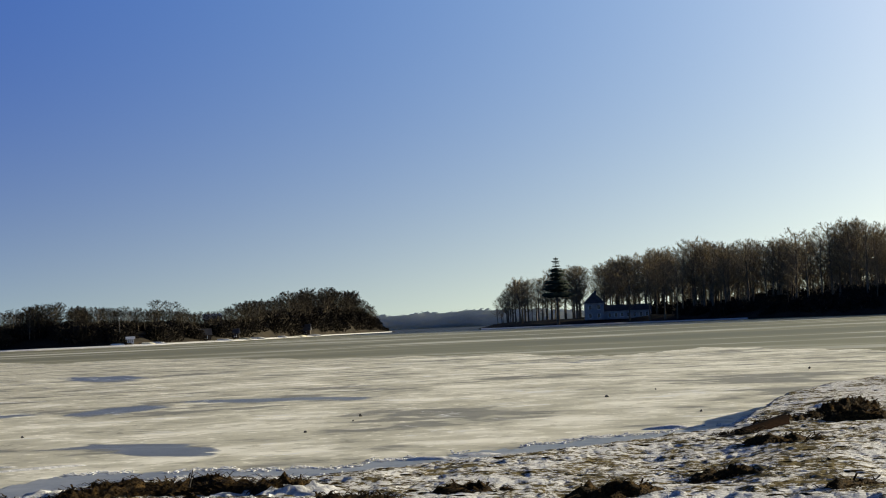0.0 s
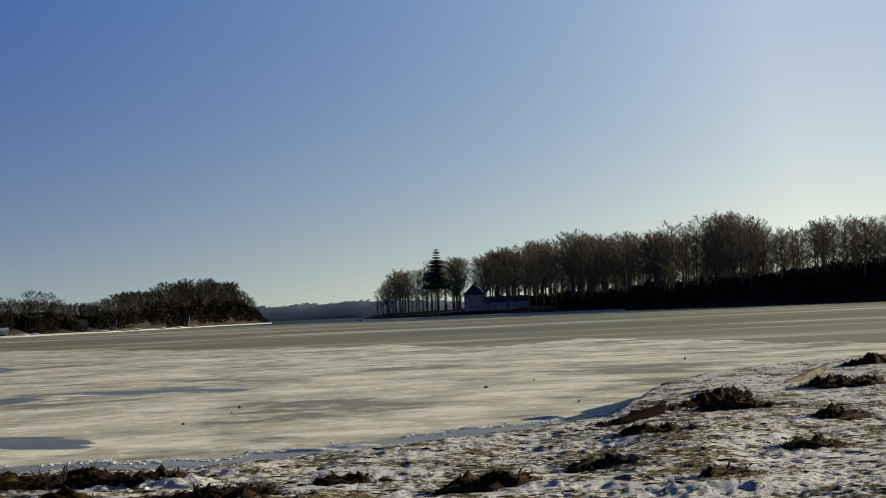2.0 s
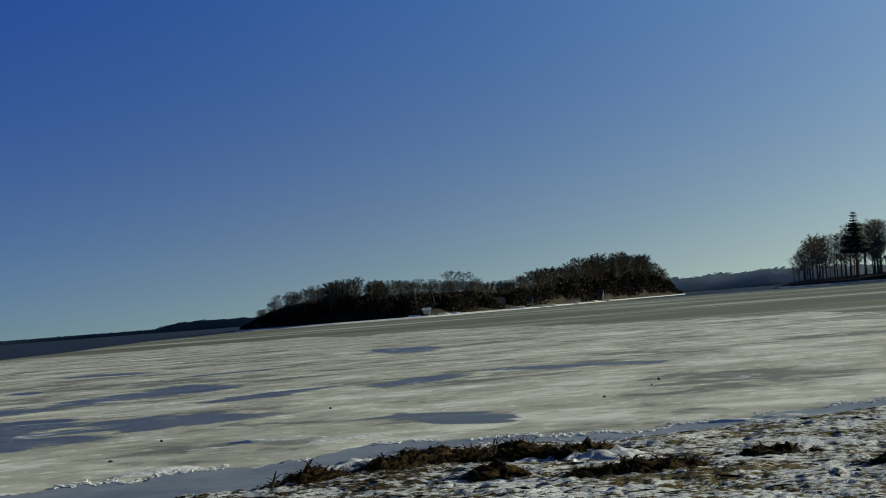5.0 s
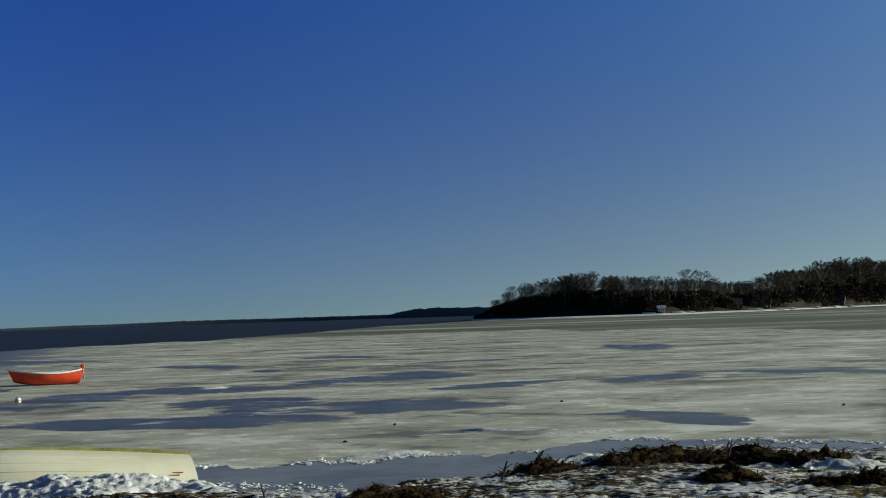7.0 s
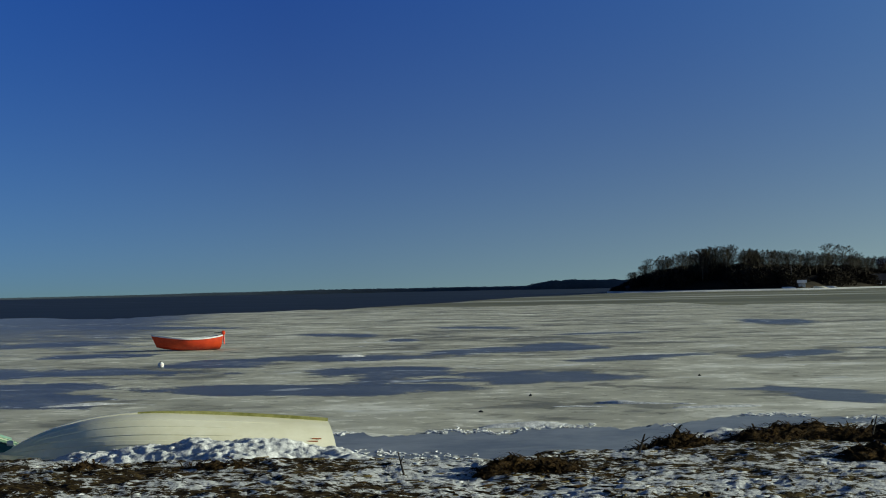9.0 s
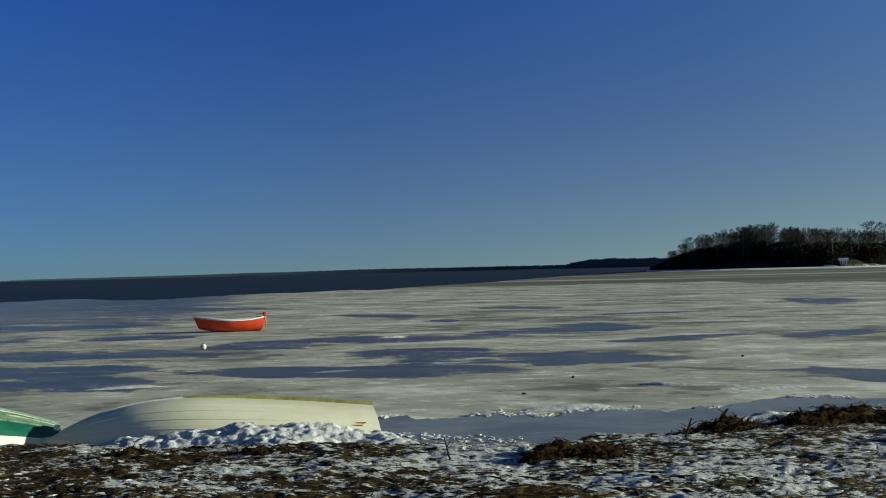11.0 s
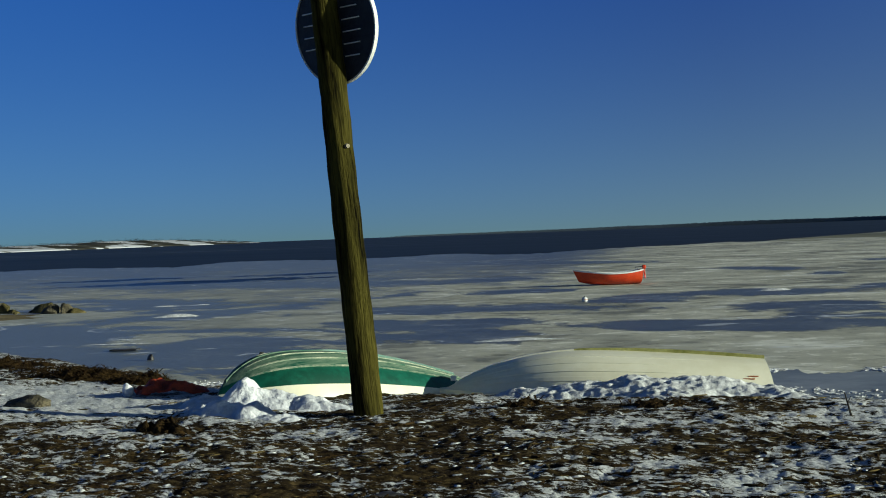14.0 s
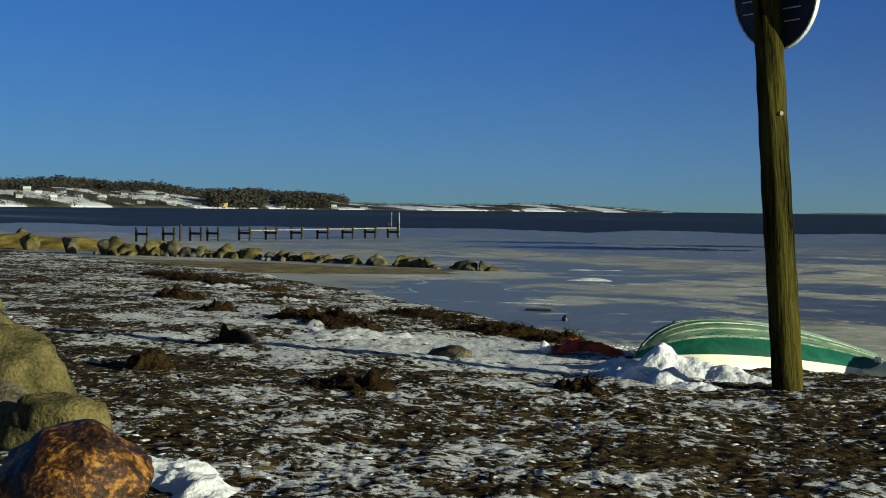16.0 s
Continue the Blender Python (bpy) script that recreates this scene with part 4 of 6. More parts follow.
def hill_r(az):
    return np.interp(az, [44, 47.5, 57, 65, 72, 90], [2600, 2300, 1500, 1150, 900, 700])


def hill_top(az):
    return 2 + (hill_r(az) + 180) * np.tan(np.radians(np.interp(az, *HILLS)))


def hill_h(az, u):
    b = np.minimum(1, u / 0.6)[None, :]
    return 0.4 + np.maximum(0.5, hill_top(az) * 0.72)[:, None] * b ** 1.2


land_sheet("far_hills", "snowy fields and villages on low hills across the bay", 46.5, 85, 240, hill_r, 420, hill_h, M_FIELD, 81)


def ridge_woods(name, label, az0, az1, count, back, size, tall, seed):
    """Leafless crowns on the far hills, each a clump of twigs, in one mesh."""
    rng = random.Random(seed)
    v, f = [], []
    for k in range(count):
        az = rng.uniform(az0, az1)
        u = rng.uniform(*back)
        r = float(hill_r(az)) + 420 * u ** 1.5
        low = float(hill_h(np.array([az]), np.array([u]))[0, 0]) - 1
        c, w, h = polar(az, r), size * rng.uniform(0.5, 1.2), tall * rng.uniform(0.5, 1.2)
        for q in range(34):
            p = Vector((rng.gauss(0, 1), rng.gauss(0, 1), rng.gauss(0, 1))).normalized() * rng.random() ** 0.4
            o = Vector((c.x + p.x * w, c.y + p.y * w, low + h * (0.52 + 0.5 * p.z)))
            b = len(v)
            v.extend([o + Vector((rng.uniform(-1, 1), rng.uniform(-1, 1), rng.uniform(-0.8, 0.8))) * h * 0.16 for _ in range(3)])
            f.append((b, b + 1, b + 2))
    return tagged(mesh_object(name, v, f, M_FARWOOD, None, True), label, "woods", kind="stuff")


ridge_woods("hill_woods", "dark leafless woods along the hill tops", 58.5, 72, 1500, (0.55, 0.75), 6, 8.5, 83)
ridge_woods("shore_woods", "dark clumps of trees along the far shore", 61.6, 63.5, 500, (0.02, 0.4), 6, 12, 84)
ridge_woods("shore_woods", "dark clumps of trees along the far shore", 59.3, 61.0, 450, (0.02, 0.5), 6, 10, 87)
ridge_woods("village_trees", "scattered bare trees between far houses", 58.5, 72, 200, (0.02, 0.5), 4, 5, 85)
ridge_woods("field_hedges", "low dark hedges between snowy fields", 47.5, 59, 300, (0.35, 0.75), 7, 4.0, 86)
rngv = random.Random(31)
FAR_SPOTS = [(69.6, 0.35), (68.8, 0.42), (68.2, 0.30), (67.4, 0.25), (66.0, 0.15), (65.3, 0.40), (64.9, 0.1), (63.2, 0.08), (60.9, 0.04), (59.0, 0.05), (57.9, 0.06), (70.3, 0.3), (69.1, 0.2), (66.6, 0.45), (64.0, 0.05), (70.0, 0.5)]

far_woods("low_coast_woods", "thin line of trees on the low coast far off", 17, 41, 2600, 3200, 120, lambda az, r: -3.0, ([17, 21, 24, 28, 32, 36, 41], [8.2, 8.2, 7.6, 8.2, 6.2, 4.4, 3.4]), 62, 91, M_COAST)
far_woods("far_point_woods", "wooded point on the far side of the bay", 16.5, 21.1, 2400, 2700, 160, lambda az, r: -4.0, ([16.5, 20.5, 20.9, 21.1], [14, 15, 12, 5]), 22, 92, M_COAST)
far_woods("inlet_woods", "low wooded hills at the end of the inlet", -4.5, 3.0, 1600, 2100, 220, lambda az, r: -4.0, ([-4.5, -1.3, 0.4, 2.0, 3.0], [18, 22, 19, 19, 19]), 42, 93, M_HAZY)

# ---- the leaning sea-mark post ----
POST = Vector((-9.58, 10.16, 0.42))


def make_sea_mark():
    ob = thing("sea_mark", POST, "thick leaning wooden post with a round sign seen from behind", "sign post")
    ob.matrix_basis = Matrix.LocRotScale(POST, Euler((radians(2.6), radians(-4.1), radians(43))), None)
    rings, sides = 40, 28
    rng = random.Random(3)
    v, f = [], []
    for k in range(rings + 1):
        h = -0.35 + 4.45 * k / rings
        r = 0.137 - 0.005 * h + 0.003 * math.sin(k * 1.7)
        for s in range(sides):
            a = 6.2832 * s / sides
            crack = -0.05 if (s * 7 + k // 9 * 5) % 13 == 0 else 0.0
            q = r * (1 + 0.03 * math.sin(3 * a + k * 0.25) + rng.uniform(-0.010, 0.010) + crack)
            v.append((q * math.cos(a), q * math.sin(a), h))
    for k in range(rings):
        for s in range(sides):
            b = k * sides
            f.append((b + s, b + (s + 1) % sides, b + sides + (s + 1) % sides, b + sides + s))
    f.append(tuple(range(rings * sides, (rings + 1) * sides)))
    mesh_object("post", v, f, M_WOOD_POST, ob, True)
    knot = rod_bm((0.060, -0.098, 2.43), (0.076, -0.122, 2.43), 0.024, 0.019, 10)
    part("knot", knot, M_WOOD_GREY, ob, "pale round knot")
    # the disc stands on the far side of the post, turned half away
    front = Vector((math.sin(radians(46)), math.cos(radians(46)), 0))
    face = Matrix.Translation(Vector((0, 0, 3.49)) + front * 0.165 + Vector((-0.035, 0.0, 0))) @ front.to_track_quat("Z", "Y").to_matrix().to_4x4()
    bm = bmesh.new()
    bmesh.ops.create_cone(bm, cap_ends=True, segments=56, radius1=0.505, radius2=0.505, depth=0.02)
    bmesh.ops.transform(bm, matrix=face, verts=bm.verts)
    plate = part("sign_plate", bm, M_SIGN_BACK, ob, "dark back of the round sign")
    ring_v, ring_f, n = [], [], 56
    for s in range(n):
        a = 6.2832 * s / n
        for rr, z in ((0.498, -0.02), (0.512, -0.02), (0.512, 0.02), (0.498, 0.02)):
            ring_v.append(face @ Vector((rr * math.cos(a), rr * math.sin(a), z)))
    for s in range(n):
        for q in range(4):
            a, b = s * 4, ((s + 1) % n) * 4
            ring_f.append((a + q, b + q, b + (q + 1) % 4, a + (q + 1) % 4))
    mesh_object("rim", ring_v, ring_f, M_SIGN_RIM, ob)
    side = front.cross(Vector((0, 0, 1)))
    for k in range(6):
        z = -0.27 + 0.108 * k
        for x0, x1 in ((0.10, 0.33 - 0.05 * abs(k - 2.5) / 2.5), (-0.40, -0.27)):
            if x0 < 0 and k in (0, 5):
                continue
            c = face.translation - front * 0.018 + Vector((0, 0, z))
            p, q = c + side * x0, c + side * x1
            part("batten", rod_bm(p, q, 0.006, 0.006, 6), M_SIGN_RIM, plate, "thin pale batten")
    return ob


make_sea_mark()


# ---- boats ----
def hull_shape(length, beam, depth, stern=0.8, n_u=34, n_v=40, full=2.3, drop=0.72, drop_pow=2.2, bow_pow=2.3, low_end=0.0):
    """Upside-down hull: the stern at x = 0, the bow at x = length, the gunwale at z = 0."""
    P = np.zeros((n_u + 1, n_v + 1, 3))
    for i in range(n_u + 1):
        u = i / n_u
        if u < 0.45:
            w = beam / 2 * (stern + (1 - stern) * math.sin(math.pi / 2 * u / 0.45))
        else:
            w = beam / 2 * max(0.015, 1 - ((u - 0.45) / 0.55) ** bow_pow)
        k = depth * (1 - drop * max(0, (u - 0.5) / 0.5) ** drop_pow) * (1 - low_end * (1 - min(1, u / 0.6)) ** 1.5)
        for j in range(n_v + 1):
            a = math.pi * j / n_v
            c, s = math.cos(a), math.sin(a)
            P[i, j] = (u * length + 0.06 * s ** 1.5 * max(0, 1 - u * 4) + 0.05 * length * (u ** 6) * (1 - abs(s)), w * math.copysign(abs(c) ** (2 / full), c), k * s ** (2 / full))
    return P


def hull_strake(P, j, u0, u1, wide, proud, material, parent, label=""):
    """A narrow raised strip along the hull, tapering out at both ends."""
    n_u, n_v = P.shape[0] - 1, P.shape[1] - 1
    rows = range(int(u0 * n_u), int(u1 * n_u) + 1)
    v, f = [], []
    for n, i in enumerate(rows):
        p = Vector(P[i, j])
        along = (Vector(P[i, j + 1]) - Vector(P[i, j - 1])).normalized()
        out = Vector((0, P[i, j, 1], P[i, j, 2])).normalized()
        e = min(1.0, 0.2 + 6 * min(n, len(rows) - 1 - n) / len(rows))
        for q, h in ((-0.5, -0.01), (-0.3, proud * e), (0.35, proud * e * 0.8), (0.5, -0.01)):
            v.append(p + along * q * wide + out * h)
    for n in range(len(rows) - 1):
        for q in range(3):
            f.append((n * 4 + q, n * 4 + q + 1, n * 4 + 5 + q, n * 4 + 4 + q))
    ob = mesh_object("strake", v, f, material, parent)
    return tagged(ob, label) if label else ob


def strip_faces(n_u, cols, width):
    return [(i * width + j, i * width + j + 1, (i + 1) * width + j + 1, (i + 1) * width + j) for i in range(n_u) for j in cols]


def overturned_boat(name, at, turn, roll, P, label, bands, transom_mat, keel_mat, rail_mat, pitch=0.0):
    ob = thing(name, at, label, "boat")
    ob.matrix_basis = Matrix.LocRotScale(at, Euler((radians(roll), radians(pitch), radians(turn))), None)
    n_u, n_v = P.shape[0] - 1, P.shape[1] - 1
    verts = [Vector(p) for p in P.reshape(-1, 3)]
    for part_name, lo, hi, mat, lab in bands:
        cols = [j for j in range(n_v) if lo <= min(j, n_v - 1 - j) < hi]
        band = mesh_object(part_name, verts, strip_faces(n_u, cols, n_v + 1), mat, ob, True)
        bm = bmesh.new()
        bm.from_mesh(band.data)
        bmesh.ops.delete(bm, geom=[v for v in bm.verts if not v.link_faces], context="VERTS")
        bm.to_mesh(band.data)
        bm.free()
        if lab:
            tagged(band, lab)
    rim = [verts[j] for j in range(n_v + 1)]
    mesh_object("transom", rim, [tuple(range(n_v, -1, -1))], transom_mat, ob)
    # keel along the middle, its after part overgrown
    mid = n_v // 2
    for first, last, mat in ((0, int(n_u * 0.62), keel_mat), (int(n_u * 0.62), n_u, bands[-1][3])):
        kv, kf = [], []
        for i in range(first, last + 1):
            p = verts[i * (n_v + 1) + mid]
            h = 0.010 + 0.022 * min(1.0, max(0.0, (0.66 - i / n_u) * 4))
            for y, z in ((-0.022, -0.02), (-0.018, h), (0.018, h), (0.022, -0.02)):
                kv.append(p + Vector((0, y, z)))
        for i in range(last - first):
            for q in range(3):
                kf.append((i * 4 + q, i * 4 + q + 1, i * 4 + 5 + q, i * 4 + 4 + q))
        kf.append((0, 1, 2, 3))
        mesh_object("keel", kv, kf, mat, ob)
    # rubbing strip round the gunwale
    rv, rf = [], []
    loop = [verts[i * (n_v + 1)] for i in range(n_u + 1)] + [verts[i * (n_v + 1) + n_v] for i in range(n_u, -1, -1)]
    for k, p in enumerate(loop):
        out = Vector((0, 1 if k <= n_u else -1, 0))
        for o, z in ((0.0, -0.01), (0.028, -0.01), (0.028, 0.035), (0.0, 0.035)):
            rv.append(p + out * o + Vector((0, 0, z)))
    for k in range(len(loop) - 1):
        for q in range(4):
            rf.append((k * 4 + q, k * 4 + (q + 1) % 4, k * 4 + 4 + (q + 1) % 4, k * 4 + 4 + q))
    mesh_object("gunwale", rv, rf, rail_mat, ob)
    return ob


def heading(a, b):
    return math.degrees(math.atan2(b[1] - a[1], b[0] - a[0]))


W_STERN, W_BOW = (-8.02, 14.72), (-10.80, 12.85)
P = hull_shape(3.34, 1.30, 0.45, 0.84, full=2.05, drop=0.80, drop_pow=2.7, bow_pow=2.5, low_end=0.22)
white_boat = overturned_boat("white_dinghy", Vector((*W_STERN, 0.25)), heading(W_STERN, W_BOW), -2, P, "cream fibreglass dinghy lying upside down in the snow",
                             [("topside", 0, 17, M_HULL_WHITE, ""), ("bottom", 17, 20, M_HULL_WHITE, "")], M_HULL_WHITE, M_KEEL, M_HULL_WHITE, -1.5)
for j, u0 in ((6, 0.40), (9, 0.28), (12, 0.30), (15, 0.20)):
    for side in (j, 40 - j):
        hull_strake(P, side, u0, 0.985, 0.07, 0.006, M_HULL_WHITE, white_boat)
for k in range(2):
    w = [0.10, 0.12][k]
    q = P[2 + k // 2, 8 - k]
    bm = box_bm(w, 0.008, 0.011, (q[0] + 0.05 * k, q[1] + 0.006, q[2] + 0.004), 0, None)
    part("marking", bm, M_ORANGE, white_boat, "faded orange lettering too worn to read")
part("ring_bolt", rod_bm((3.33, 0.0, 0.14), (3.39, 0.0, 0.14), 0.028, 0.028, 10), M_SIGN_RIM, white_boat, "pale ring bolt on the stem")

G_BOW, G_STERN = (-11.95, 10.55), (-11.4, 13.6)
P = hull_shape(3.09, 1.36, 0.58, 0.60, full=2.0, drop=0.55, drop_pow=5, bow_pow=5, low_end=0.45)
green_boat = overturned_boat("green_dinghy", Vector((*G_STERN, 0.10)), heading(G_STERN, G_BOW), 0, P, "worn green wooden dinghy upside down behind the post",
                             [("topside", 0, 6, M_HULL_WHITE, "cream painted band along the gunwale"), ("side", 6, 11, M_HULL_GREEN, "green painted side"), ("bottom", 11, 20, M_HULL_WORN, "flaking green and white bottom")],
                             M_HULL_GREEN, M_HULL_GREEN, M_HULL_WHITE, -5.0)
for j in (11, 14, 17):
    for side in (j, 40 - j):
        hull_strake(P, side, 0.02, 0.97, 0.03, 0.010, M_FLAKED, green_boat, "strake with flaking pale paint")


def make_red_boat():
    a, b = Vector((-32.35, 46.0, 0)), Vector((-30.45, 47.9, 0))
    a, b = b.lerp(a, 0.10), a.lerp(b, 0.04)
    ob = thing("red_rowing_boat", a, "bright red open boat lying on the ice", "boat", turn=heading(a, b))
    L, B, D = (b - a).length - 0.05, 1.15, 0.42
    P = hull_shape(L, B, D, 0.78, 26, 24, full=2.2, drop=0.25)
    P[:, :, 2] = D - P[:, :, 2]
    n_u, n_v = 26, 24
    for i in range(n_u + 1):
        u = i / n_u
        rise = 0.16 * (u - 0.45) ** 2 * 4 * 0.8
        P[i, :, 2] += rise * (P[i, :, 2] / D)
        P[i, :, 0] += 0.22 * max(0, u - 0.6) * (P[i, :, 2] / D)
    verts = [Vector(p) for p in P.reshape(-1, 3)]
    outer = mesh_object("hull", verts, strip_faces(n_u, range(n_v), n_v + 1), M_RED, ob, True)
    inner = [Vector((p.x * 0.985 + 0.01, p.y * 0.93, p.z * 0.97 + 0.02)) for p in verts]
    mesh_object("lining", inner, strip_faces(n_u, range(n_v), n_v + 1), M_WHITE, ob, True)
    mesh_object("transom", [verts[j] for j in range(n_v + 1)], [tuple(range(n_v + 1))], M_RED, ob)
    for side in (0, n_v):
        v, f = [], []
        for i in range(n_u + 1):
            p = verts[i * (n_v + 1) + side]
            s = 1 if side == 0 else -1
            for y, z in ((0.03, -0.03), (0.03, 0.02), (-0.05, 0.02), (-0.05, -0.03)):
                v.append(p + Vector((0, y * s, z)))
        for i in range(n_u):
            for q in range(4):
                f.append((i * 4 + q, i * 4 + (q + 1) % 4, i * 4 + 4 + (q + 1) % 4, i * 4 + 4 + q))
        tagged(mesh_object("gunwale", v, f, M_WHITE, ob), "white gunwale")
    for x in (0.5, 1.25):
        part("thwart", box_bm(0.22, B * 0.86, 0.03, (x, 0, 0.32), 0.005), M_WOOD_GREY, ob)
    motor = part("outboard_motor", box_bm(0.13, 0.12, 0.15, (-0.12, 0.0, 0.60), 0.03), M_RED, ob, "small red outboard motor on the stern")
    part("shaft", rod_bm((-0.12, 0, 0.56), (-0.16, 0, 0.18), 0.03, 0.025), M_RED, motor)
    part("tiller", rod_bm((-0.06, 0, 0.62), (0.22, 0.03, 0.60), 0.014), M_DARK, motor)
    return ob


make_red_boat()


def make_buoy(at, r, material, label):
    ob = thing("mooring_buoy", at, label, "buoy", "mooring buoys")
    bm = bmesh.new()
    bmesh.ops.create_uvsphere(bm, u_segments=16, v_segments=10, radius=r)
    bmesh.ops.translate(bm, vec=(0, 0, r * 0.75), verts=bm.verts)
    part("float", bm, material, ob, smooth=True)
    part("eye", rod_bm((0, 0, r * 1.6), (0, 0, r * 2.0), r * 0.16), M_DARK, ob)
    part("band", rod_bm((0, 0, r * 0.70), (0, 0, r * 0.86), r * 1.01, r * 1.01, 16), M_ORANGE, ob, "orange band")


make_buoy((-24.95, 35.85, 0.0), 0.085, M_WHITE, "small white round mooring buoy frozen into the ice")


# ---- stones ----
def boulder_mesh(name, seed, sx, sy, sz, material, fine=3, blunt=(0.42, 0.75)):
    bm = bmesh.new()
    bmesh.ops.create_icosphere(bm, subdivisions=fine, radius=1.0)
    rng = random.Random(seed)
    cuts = [(Vector((rng.uniform(-1, 1), rng.uniform(-1, 1), rng.uniform(-0.4, 1))).normalized(), rng.uniform(*blunt)) for _ in range(13)]
    off = Vector((rng.uniform(-50, 50), rng.uniform(-50, 50), 0))
    for v in bm.verts:
        p = v.co.copy()
        for n, d in cuts:
            e = p.dot(n) - d
            if e > 0:
                p -= n * e * 0.97
        p *= 1 + 0.14 * noise.noise(p * 1.5 + off) + 0.08 * noise.noise(p * 4 + off) + 0.03 * noise.noise(p * 11 + off)
        v.co = Vector((p.x * sx, p.y * sy, p.z * sz))
    me = bpy.data.meshes.new(name)
    bm.to_mesh(me)
    bm.free()
    me.polygons.foreach_set("use_smooth", [True] * len(me.polygons))
    me.materials.append(material)
    ob = new(name, me)
    return ob


def put_boulder(seed, at, size, material, label, group="", turn=0.0, fine=3, name="boulder", blunt=(0.42, 0.75)):
    ob = boulder_mesh(name, seed, size[0] / 2, size[1] / 2, size[2] * 0.62, material, fine, blunt)
    ob.matrix_basis = pose(at[0], at[1], at[2] + size[2] * 0.38, 0, 0, turn)
    return tagged(ob, label, "boulder", group)


put_boulder(1, (-7.42, 2.80, 0.47), (0.78, 0.72, 0.44), M_STONE_RUST, "rust-stained brown boulder at the head of the beach", "boulder row", 30, 4, blunt=(0.84, 1.0))
put_boulder(2, (-9.25, 3.42, 0.45), (0.72, 0.60, 0.42), M_STONE_ALGAE, "pale boulder greened by algae", "boulder row", 70, 4, blunt=(0.72, 0.95))
put_boulder(3, (-9.95, 3.15, 0.45), (0.95, 0.8, 0.42), M_STONE, "low grey boulder lying in the shade", "boulder row", 10, 4, blunt=(0.72, 0.95))
put_boulder(4, (-10.75, 3.62, 0.45), (1.0, 0.9, 0.72), M_STONE_ALGAE, "large boulder greened by algae", "boulder row", 120, 4, blunt=(0.72, 0.95))
put_boulder(5, (-12.6, 4.0, 0.45), (1.0, 0.9, 0.72), M_STONE_ALGAE, "large boulder greened by algae", "boulder row", 200, 4, blunt=(0.72, 0.95))
put_boulder(6, (-14.9, 4.75, 0.45), (1.1, 0.9, 0.8), M_STONE, "grey boulder in the row along the beach", "boulder row", 20)
put_boulder(7, (-17.3, 5.45, 0.45), (1.1, 1.0, 0.8), M_STONE_ALGAE, "boulder greened by algae in the row", "boulder row", 80)
rng = random.Random(12)
LINE = [Vector((-58.0, 24.4, 0.0)), Vector((-53.9, 27.5, 0.0)), Vector((-47.4, 28.7, 0.0)), Vector((-40.2, 30.1, 0.0))]


def on_groyne(u):
    q = min(2.999, u * 3)
    return LINE[int(q)].lerp(LINE[int(q) + 1], q - int(q))


n = 52
for k in range(n):
    u = k / (n - 1)
    big = 1.25 - 0.5 * u
    w = rng.choice([0.65, 0.8, 1.0, 1.2]) * big
    h = w * rng.uniform(0.42, 0.70)
    put_boulder(40 + k, on_groyne(u) + Vector((rng.uniform(-0.12, 0.12), rng.uniform(-0.35, 0.35), -0.12)), (w, w * rng.uniform(0.7, 1), h), rng.choice([M_STONE_ALGAE, M_STONE, M_STONE_ALGAE]), "boulder of the stone groyne running into the ice", "groyne boulders", rng.uniform(0, 360))
for k in range(26):
    u = rng.random()
    w = rng.uniform(0.25, 0.5)
    put_boulder(80 + k, on_groyne(u) + Vector((rng.uniform(-0.1, 0.5), rng.uniform(-0.9, -0.3), -0.03)), (w, w * 0.8, w * 0.65), rng.choice([M_STONE_DARK, M_STONE, M_STONE_ALGAE]), "small stone at the foot of the groyne", "groyne stones", rng.uniform(0, 360), 2)
for k, (x, y) in enumerate([(-70.5, 25.3), (-72, 24.3), (-69.0, 23.2), (-64.5, 23.5), (-60.3, 23.6)]):
    put_boulder(110 + k, (x, y, 0.1), (1.3, 1.0, 1.0 - 0.1 * k), M_STONE_ALGAE if k % 2 else M_STONE, "boulder at the landward end of the groyne", "groyne boulders", 50 * k)
put_boulder(120, (-21.74, 17.69, -0.03), (0.24, 0.2, 0.17), M_STONE_DARK, "small dark stone frozen into the ice", "stones on the ice", 0, 2, "stone")
for k, (x, y, s) in enumerate([(-2.76, 30.96, 0.10), (-1.92, 35.8, 0.12), (5.34, 32.2, 0.12), (12.5, 53.2, 0.18), (-10.4, 26.63, 0.11), (-9.86, 23.06, 0.10), (-9.0, 33.2, 0.10), (5.8, 42.7, 0.12), (-2.0, 34.2, 0.08), (4.17, 39.9, 0.14), (-20.5, 19.2, 0.12), (-18.6, 18.3, 0.10)]):
    put_boulder(130 + k, (x, y, -0.01), (s * 0.95, s * 0.7, s * 0.62), M_STONE_DARK, "small dark stone frozen into the ice", "stones on the ice", 40 * k, 2, "stone")


